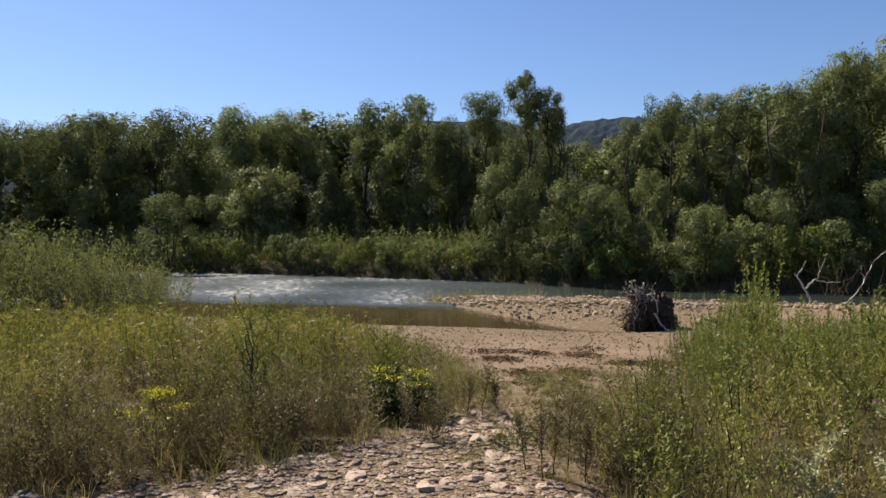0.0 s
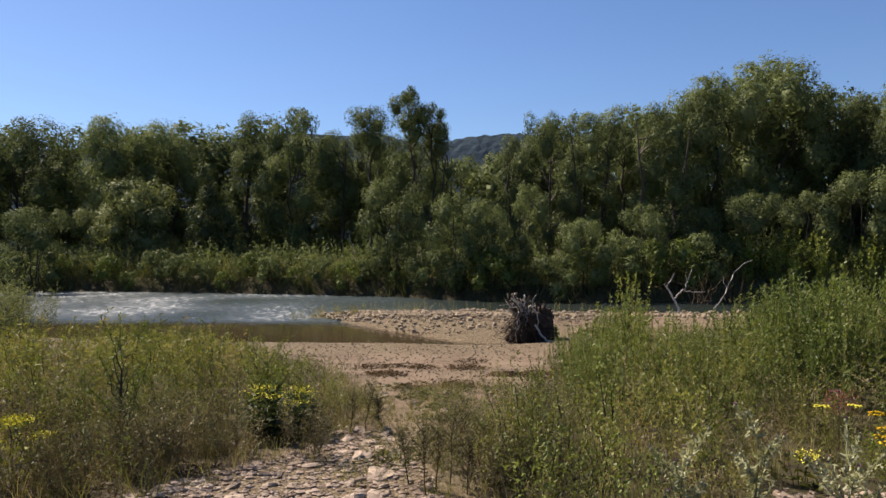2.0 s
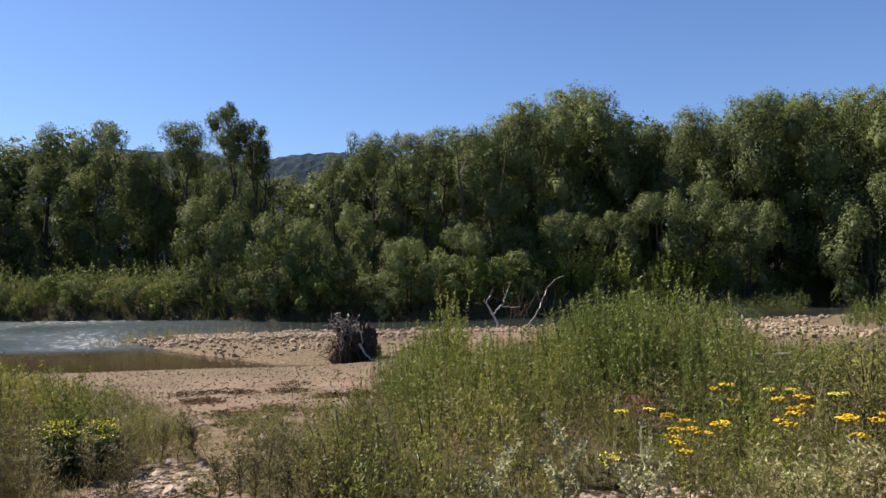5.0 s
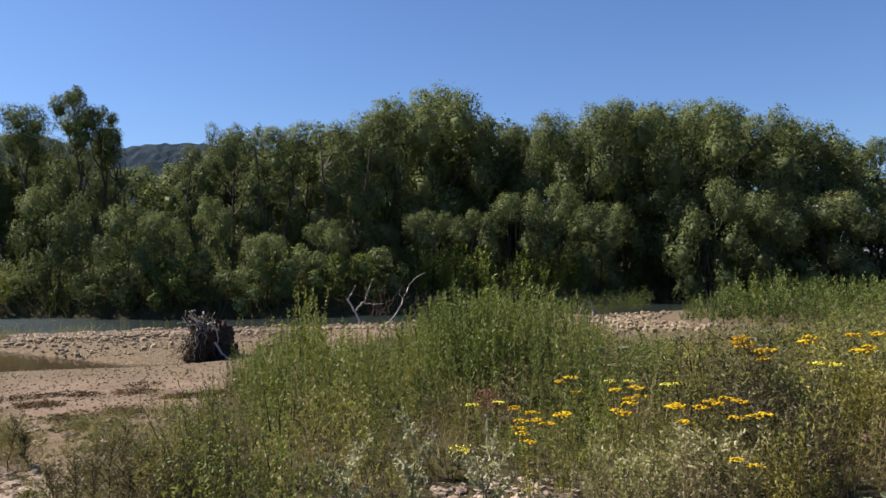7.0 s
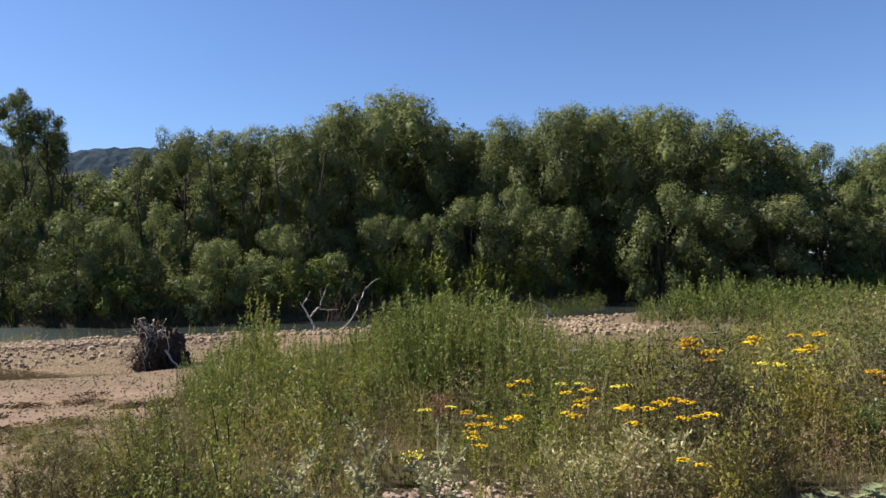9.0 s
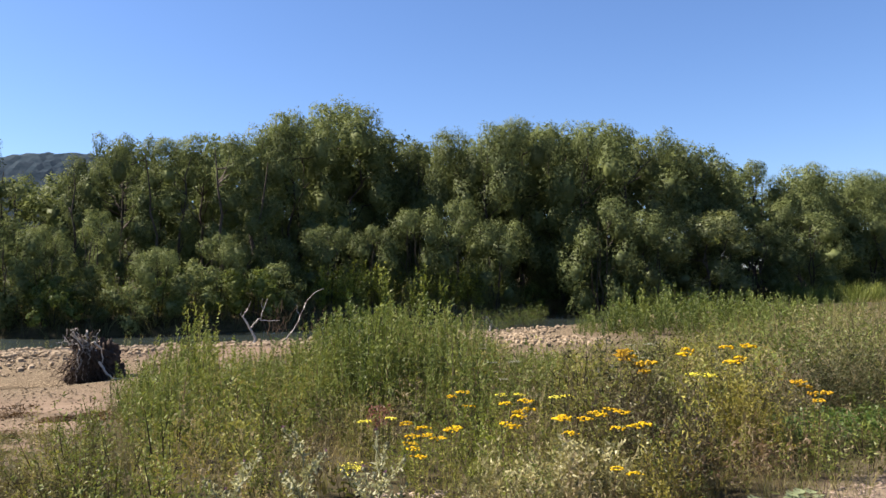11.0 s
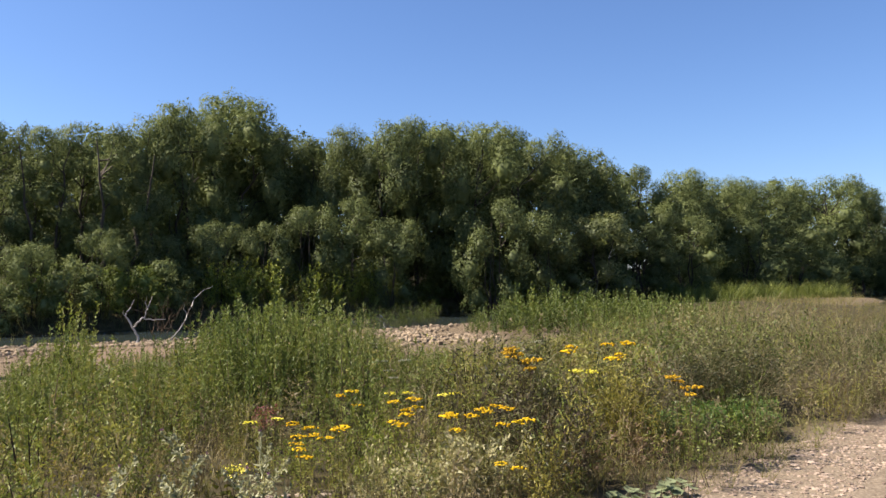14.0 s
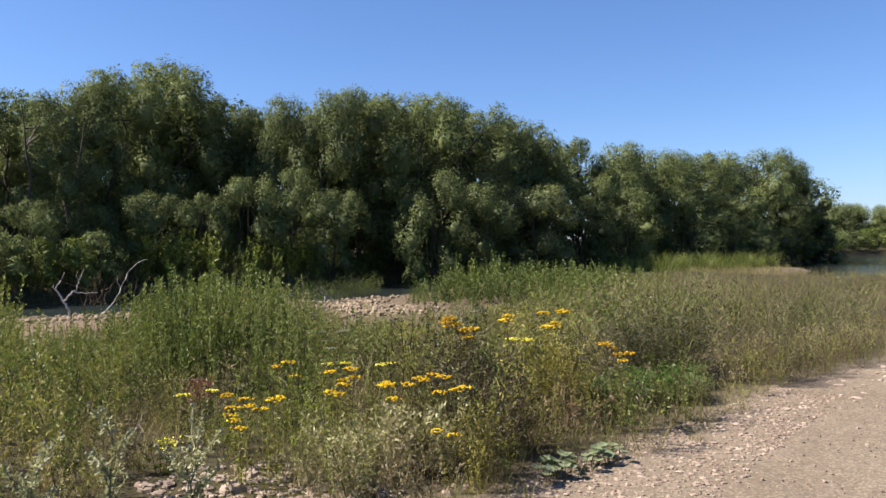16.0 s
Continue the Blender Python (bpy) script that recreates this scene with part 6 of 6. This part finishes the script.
def thistle(x, y, h, seed):
    r = np.random.default_rng(seed)
    top = tagged(new("thistle"), "pale grey-green thistle with faded pink heads", "thistle", "thistles by the path")
    top.matrix_basis = pose(x, y, at(x, y), 0, 0, r.random() * 360)
    p, leaf = Pile(), Pile()
    heads = []
    main = wander(r, (0, 0, -0.03), (0.03, 0.02, h * 0.9), 6, 0.012)
    p.tube(main, np.linspace(0.010, 0.004, 6), 5)
    part("stalk", p, M_PALE, top)
    for k in range(14):
        b = main[1 + k % 5]
        a = k * 2.4
        e = b + np.array([np.cos(a), np.sin(a), 1.2]) * (0.10 + 0.10 * r.random())
        p = Pile()
        p.tube(wander(r, b, e, 4, 0.008), np.linspace(0.005, 0.003, 4), 4)
        heads.append((e, part("side_stalk", p, M_PALE, top)))
        for s in np.linspace(0.1, 0.9, 9):
            out = unit(r.normal(size=(4, 3)) + [0, 0, 0.2])
            leaf.leaves(np.repeat((b + (e - b) * s)[None], 4, 0), out, unit(np.cross(out, sphere_dirs(r, 4))), 0.06 * (1.1 - s * 0.5), 0.014)
    for s in np.linspace(0.05, 0.6, 9):
        out = unit(r.normal(size=(4, 3)) * [1, 1, 0.3] + [0, 0, 0.3])
        leaf.leaves(np.repeat([[0.03 * s, 0.02 * s, s * h]], 4, 0), out, unit(np.cross(out, sphere_dirs(r, 4))), 0.065, 0.014)
    v, q, m = leaf.arrays()
    new("foliage", mesh_from("foliage", v, q, [M_PALE], m, r.random(len(v)))).parent = top
    for k, (e, stalk) in enumerate(heads):
        p = Pile()
        blob(p, r, e, (0.012, 0.012, 0.013), 0.15, 5, 7, 1)
        n = 18
        out = unit(r.normal(size=(n, 3)) * 0.5 + [0, 0, 1])
        p.leaves(np.repeat((e + [0, 0, 0.012])[None], n, 0), out, unit(np.cross(out, sphere_dirs(r, n))), 0.02, 0.004, 0 if k % 4 == 0 else 2)
        part("flower_head", p, [M_PINK, M_PALE, M_CREAM], stalk)


thistle(2.35, 4.05, 0.66, 851)
thistle(2.66, 3.68, 0.60, 852)
thistle(2.05, 4.25, 0.46, 853)


def umbel(x, y, h, seed):
    r = np.random.default_rng(seed)
    top = tagged(new("umbel_plant"), "umbellifer with flat greenish-white seed heads", "wildflower", "umbellifers in the scrub")
    top.matrix_basis = pose(x, y, at(x, y))
    p = Pile()
    main = wander(r, (0, 0, -0.03), (0.02, 0.0, h * 0.8), 5, 0.012)
    p.tube(main, np.linspace(0.008, 0.005, 5), 5)
    ends = []
    for k in range(5):
        a = k * 1.26
        e = main[-1 - (k % 2)] + np.array([np.cos(a) * 0.14, np.sin(a) * 0.14, h * 0.2 * (0.7 + 0.5 * r.random())])
        p.tube(wander(r, main[-1 - (k % 2)], e, 4, 0.006), np.linspace(0.004, 0.002, 4), 4)
        ends.append(e)
    part("stalk", p, M_HERB, top)
    for e in ends:
        p = Pile()
        for k in range(16):
            a, q = k * 2.4, 0.07 * (k / 16) ** 0.5
            c = e + np.array([np.cos(a) * q, np.sin(a) * q, 0.03])
            p.tube([e, c], [0.0012, 0.0008], 3, 1)
            blob(p, r, c, (0.008, 0.008, 0.006), 0.2, 4, 5)
        part("flower_head", p, [M_CREAM, M_HERB], top)


for q, (x, y, h) in enumerate([(7.15, 8.2, 0.78), (7.4, 8.35, 0.66), (7.0, 8.5, 0.70), (6.0, 6.2, 0.70), (8.4, 6.2, 0.72)]):
    umbel(x, y, h, 861 + q)


def leafy_clump(name, x, y, radius, h, count, leaf, width, mat, seed, label, category, flat=0.3, stem=M_DRY, low=0.3):
    """Leaves on short stalks, crowded in a patch."""
    r = np.random.default_rng(seed)
    top = tagged(new(name), label, category)
    top.matrix_basis = pose(x, y, at(x, y))
    p = Pile()
    a, q = r.random(count) * 6.28, radius * r.random(count) ** 0.5
    zz = land(np.stack([x + np.cos(a) * q, y + np.sin(a) * q], 1)) - at(x, y)
    b = np.stack([np.cos(a) * q, np.sin(a) * q, zz + h * (low + (1 - low) * r.random(count))], 1)
    out = unit(r.normal(size=(count, 3)) * [1, 1, flat] + [0, 0, flat * 0.5])
    side = unit(np.cross(out, [0, 0, 1.0] + r.normal(size=(count, 3)) * 0.3))
    p.leaves(b, out, side, leaf * (0.6 + 0.8 * r.random(count)), width * (0.6 + 0.8 * r.random(count)))
    for k in range(0, count, 4 if low < 0.5 else 24):
        p.tube([b[k] * [0.9, 0.9, 0] + [0, 0, zz[k] - 0.03], b[k]], [0.003, 0.002], 3, 1)
    v, qd, m = p.arrays()
    new("foliage", mesh_from("foliage", v, qd, [mat, stem], m, r.random(len(v)))).parent = top


leafy_clump("red_weed", 3.72, 5.22, 0.12, 0.58, 280, 0.036, 0.012, M_RED, 871, "weed with reddish-purple leaves among green shoots", "weed", low=0.72)
for q, (x, y, rad, n) in enumerate([(7.55, 3.6, 0.38, 2200), (8.25, 3.62, 0.42, 2400), (8.2, 3.2, 0.32, 1500), (8.9, 3.45, 0.30, 1300)]):
    leafy_clump("clover_patch", x, y, rad, 0.26, n, 0.045, 0.028, M_LUSH, 881 + q, "low lush green patch of clover beside the track", "groundcover")


def coltsfoot(x, y, seed, count, radius):
    """Broad round leaves on short stalks."""
    r = np.random.default_rng(seed)
    top = tagged(new("coltsfoot_plant"), "coltsfoot with broad grey-green leaves at the track's edge", "plant", "coltsfoot by the track")
    top.matrix_basis = pose(x, y, at(x, y))
    for k in range(count):
        a, q = r.random() * 6.28, radius * r.random() ** 0.5
        c = np.array([np.cos(a) * q * 1.5, np.sin(a) * q * 0.7, 0.07 + 0.09 * r.random()])
        n = unit(np.array([r.normal() * 0.22, r.normal() * 0.22 - 0.1, 1.0]))
        e1 = unit(np.cross(n, [1.0, 0.2, 0]))
        e2 = np.cross(n, e1)
        size = 0.030 + 0.028 * r.random()
        w = np.linspace(0.25, 6.03, 13)
        rim = c + size * (1 + 0.10 * np.cos(w * 7))[:, None] * (np.cos(w)[:, None] * e1 + np.sin(w)[:, None] * e2) + n * (0.22 * size * np.cos(2 * w))[:, None] * 0.6
        mid = c + 0.5 * (rim - c) - n * size * 0.10
        v = np.concatenate([[c - n * size * 0.10], mid, rim])
        p = Pile()
        p.add(v, [[1 + i, 14 + i, 15 + i, 2 + i] for i in range(12)] + [[0, 1 + i, 2 + i, -1] for i in range(12)])
        p.tube([(c[0] * 0.8, c[1] * 0.8, -0.03), c], [0.004, 0.003], 4, 1)
        part("leaf", p, [M_BROAD, M_DRY], top)


coltsfoot(5.20, 2.72, 891, 22, 0.22)
coltsfoot(5.6, 2.60, 892, 14, 0.16)
coltsfoot(4.85, 2.75, 893, 7, 0.12)


def sapling(x, y, h, seed):
    r = np.random.default_rng(seed)
    top = tagged(new("sapling"), "thin bare-stemmed willow sapling among the weeds", "sapling")
    top.matrix_basis = pose(x, y, at(x, y))
    p, leaf = Pile(), Pile()
    main = wander(r, (0, 0, -0.05), (0.03, 0, h * 0.75), 6, 0.015)
    p.tube(main, np.linspace(0.018, 0.007, 6), 6)
    for k in range(10):
        b = main[2 + k % 4]
        a = k * 2.4
        e = b + np.array([np.cos(a) * 0.25, np.sin(a) * 0.25, 0.30 + 0.25 * r.random()]) * h
        line = wander(r, b, e, 5, 0.02)
        bough = Pile()
        bough.tube(line, np.linspace(0.006, 0.002, 5), 4)
        part("branch", bough, M_BARK, top)
        n = 40
        s = 0.35 + 0.65 * r.random(n)
        q = np.stack([np.interp(s, np.linspace(0, 1, 5), line[:, c]) for c in range(3)], 1)
        out = unit(r.normal(size=(n, 3)) + [0, 0, 0.2])
        leaf.leaves(q, out, unit(np.cross(out, sphere_dirs(r, n))), 0.06, 0.012)
    part("stem", p, M_BARK, top)
    v, q, m = leaf.arrays()
    new("foliage", mesh_from("foliage", v, q, [M_SCRUB], m, r.random(len(v)))).parent = top


sapling(-1.62, 6.5, 0.88, 895)


def fleabane(x, y, h, seed):
    """A grey-green spire: one stiff stalk set with narrow leaves, branching at the top."""
    r = np.random.default_rng(seed)
    top = tagged(new("fleabane"), "grey-brown withered spire-like weed on the stony path", "weed", "spire weeds on the path")
    top.matrix_basis = pose(x, y, at(x, y), 0, 0, r.random() * 360)
    p, leaf = Pile(), Pile()
    main = wander(r, (0, 0, -0.03), (r.normal() * 0.03, r.normal() * 0.03, h), 6, 0.008)
    p.tube(main, np.linspace(0.006, 0.002, 6), 5)
    lines = [main]
    for k in range(17):
        s = 0.38 + 0.5 * (k + r.random()) / 17
        b = np.array([np.interp(s, np.linspace(0, 1, 6), main[:, c]) for c in range(3)])
        a = k * 2.4
        e = b + np.array([np.cos(a), np.sin(a), 1.5]) * h * 0.26 * (1.35 - s)
        line = wander(r, b, e, 6, 0.004)
        twig = Pile()
        twig.tube(line, np.linspace(0.003, 0.001, 6), 3)
        part("twig", twig, M_TWIG, top)
        lines.append(line)
    for k, line in enumerate(lines):
        n = 90 if k == 0 else 26
        s = 0.05 + 0.95 * r.random(n)
        b = np.stack([np.interp(s, np.linspace(0, 1, 6), line[:, c]) for c in range(3)], 1)
        out = unit(r.normal(size=(n, 3)) * [1, 1, 0.4] + [0, 0, 0.5])
        leaf.leaves(b, out, unit(np.cross(out, sphere_dirs(r, n))), (0.065 if k == 0 else 0.026) * (1.2 - 0.6 * s), 0.007)
    part("stalk", p, M_TWIG, top)
    v, q, m = leaf.arrays()
    new("foliage", mesh_from("foliage", v, q, [M_WITHER], m, r.random(len(v)))).parent = top


for q, (x, y, h) in enumerate([(0.66, 5.10, 0.52), (0.74, 5.22, 0.46), (0.86, 5.36, 0.56), (0.98, 5.52, 0.50), (0.84, 5.75, 0.46), (1.06, 6.05, 0.50), (1.12, 5.30, 0.48), (0.58, 5.40, 0.40), (0.94, 5.12, 0.42), (0.22, 6.95, 0.36), (0.36, 7.05, 0.42), (0.50, 7.0, 0.34)]):
    fleabane(x, y, h, 1001 + q)

# ---- stones ----
def stone_mesh(name, seed, size, mat, flat=0.5, rings=5, segs=8):
    r = np.random.default_rng(seed)
    p = Pile()
    blob(p, r, (0, 0, 0), (size * (0.8 + 0.5 * r.random()), size * (0.6 + 0.4 * r.random()), size * flat), 0.24, rings, segs)
    return p.mesh(name, [mat], False)


sr = np.random.default_rng(900)
PEBBLES = []
for k in range(8):
    p = Pile()
    blob(p, sr, (0, 0, 0.35), (0.9, 0.75 + 0.2 * sr.random(), 0.62 + 0.25 * sr.random()), 0.20, 4, 5)
    PEBBLES.append(p.arrays())
SLABS = []
for k in range(8):
    p = Pile()
    blob(p, sr, (0, 0, 0.15), (0.9, 0.6 + 0.3 * sr.random(), 0.32 + 0.2 * sr.random()), 0.28, 4, 5)
    SLABS.append(p.arrays())


def strew(name, protos, pts, lo, hi, mats, seed, label, power=2.0):
    r = np.random.default_rng(seed)
    n = len(pts)
    sc = lo + (hi - lo) * r.random(n) ** power
    place = np.column_stack([pts, land(pts) - 0.1 * sc])
    ob = scatter(name, protos, place, r.random(n) * 6.28, sc, r.integers(0, len(protos), n), mats, r, 0.2)
    return tagged(ob, label, "stones", kind="stuff")


RUBBLE = [(-2.4, 4.0), (-2.0, 4.95), (-1.5, 5.15), (-1.0, 5.7), (-0.1, 6.5), (0.15, 7.3), (0.55, 6.9), (0.75, 5.6), (0.85, 4.0)]
strew("rubble", SLABS, spots(sr, RUBBLE, 380), 0.014, 0.055, [M_SHALE], 901, "broken flat shale stones on the path")
strew("gravel", PEBBLES, spots(sr, [(0.1, 7.0), (0.5, 9.0), (-0.6, 14.5), (-3.5, 18.4), (3.0, 17.8), (4.6, 16.4), (2.9, 10.8), (1.2, 7.0)], 130), 0.004, 0.029, [M_STONE], 902, "scattered gravel on the sandy shore", 4.0)
BAR = [(-0.6, 26.6), (1.0, 23.4), (2.3, 20.1), (3.2, 19.2), (5.5, 19.0), (8.5, 19.5), (9.5, 23.5), (5.0, 26.0), (1.2, 26.8)]
strew("cobbles", PEBBLES, spots(sr, BAR, 95, lambda p: 0.05 + 0.95 * np.exp(-(edge_distance(p, [(0.4, 25.2), (3.0, 24.2), (6.5, 22.6), (9, 21.6)], False) / 1.2) ** 2)), 0.04, 0.115, [M_STONE], 903, "rounded cobbles heaped along the gravel bar", 1.3)
strew("gravel", PEBBLES, spots(sr, BAR, 60), 0.012, 0.045, [M_STONE], 904, "small gravel on the bar beside the pool")
BAR_R = [(9.5, 18.5), (12.0, 13.0), (14, 11.8), (16.0, 13.0), (17, 16.5), (22.5, 20.5), (20, 21.3), (14, 23), (9.3, 24.4)]
strew("cobbles", PEBBLES, spots(sr, BAR_R, 24), 0.03, 0.12, [M_STONE], 905, "pale cobbles on the gravel bar behind the scrub", 2.2)
ROADSIDE = [(4.2, 2.75), (6.4, 2.7), (9.1, 2.6), (12.6, 2.2), (16, 1.4), (16, 0.8), (9, 1.7), (4.0, 1.9)]
strew("gravel", SLABS, np.concatenate([spots(sr, ROADSIDE, 60), spots(sr, [(3.8, 2.9), (6.4, 2.8), (9.5, 2.6), (9.5, 1.9), (6.4, 1.7), (3.8, 1.6)], 480)]), 0.008, 0.036, [M_SHALE], 906, "loose stones along the edge of the dirt track", 3.0)
strew("gravel", PEBBLES, spots(sr, [(3.0, 2.3), (9, 1.8), (18, 0.6), (18, -2.0), (6, -1.5), (2.5, 0.5)], 60), 0.005, 0.022, [M_SHALE], 907, "small stones on the dirt track", 3.0)
strew("rubble", SLABS, spots(sr, [(2.7, 4.0), (3.0, 4.9), (3.9, 4.6), (4.0, 3.7), (4.6, 3.0), (3.4, 3.3)], 300), 0.015, 0.065, [M_SHALE], 908, "broken pale stones among the weeds")

# the stones nearest to the walk, one by one
SHALE = [stone_mesh("stone", 920 + k, 1.0, M_SHALE, 0.32) for k in range(8)]
STONES = [stone_mesh("stone", 940 + k, 1.0, M_STONE, 0.55) for k in range(6)]


def lay(x, y, size, meshes, k, spin, tip=0.0):
    ob = new("stone", meshes[k % len(meshes)])
    ob.parent = ground
    ob.matrix_basis = pose(x, y, at(x, y) + size * 0.08, tip, tip * 0.6, spin) @ Matrix.Scale(size, 4)


pts = spots(sr, RUBBLE, 40)[:190]
for q, (x, y) in enumerate(pts):
    lay(float(x), float(y), 0.03 + 0.055 * float(sr.random()) ** 2, SHALE, q, float(sr.random() * 360), float(sr.normal() * 9))
pts = spots(sr, [(0.2, 6.6), (0.4, 9.3), (1.8, 9.4), (1.3, 6.6)], 14)[:34]
for q, (x, y) in enumerate(pts):
    lay(float(x), float(y), 0.03 + 0.06 * float(sr.random()) ** 2, STONES, q, float(sr.random() * 360), 4)
pts = spots(sr, ROADSIDE, 6)[:60]
for q, (x, y) in enumerate(pts):
    lay(float(x), float(y), 0.025 + 0.03 * float(sr.random()) ** 2, SHALE, q, float(sr.random() * 360), 5)


def boulder(x, y, size, mat, seed, label, flat=0.7):
    r = np.random.default_rng(seed)
    p = Pile()
    blob(p, r, (0, 0, size * flat * 0.35), (size, size * 0.72, size * flat * 0.8), 0.26, 8, 12)
    ob = new("boulder", p.mesh("boulder", [mat], False))
    ob.matrix_basis = pose(x, y, at(x, y) - size * 0.1, 0, 0, seed * 37 % 360)
    return tagged(ob, label, "stone")


boulder(-2.5, 4.62, 0.13, M_DARKSTONE, 961, "dark grey boulder at the edge of the path")
boulder(-1.62, 5.16, 0.07, M_STONE, 962, "pale rounded stone beside the path")
boulder(0.86, 4.75, 0.055, M_SHALE, 963, "reddish stone standing at the path's edge", 0.9)
boulder(0.58, 8.9, 0.13, M_STONE, 964, "large pale stone lying on the path", 0.4)
boulder(1.93, 9.0, 0.10, M_STONE, 965, "large pale stone lying on the path", 0.4)
boulder(5.85, 17.6, 0.22, M_STONE, 966, "river boulder beside the root wad", 0.6)
boulder(6.15, 17.9, 0.18, M_STONE, 967, "river boulder beside the root wad", 0.6)
boulder(3.3, 4.2, 0.09, M_SHALE, 968, "pale broken stone among the weeds")
boulder(3.55, 4.35, 0.08, M_SHALE, 969, "pale broken stone among the weeds")
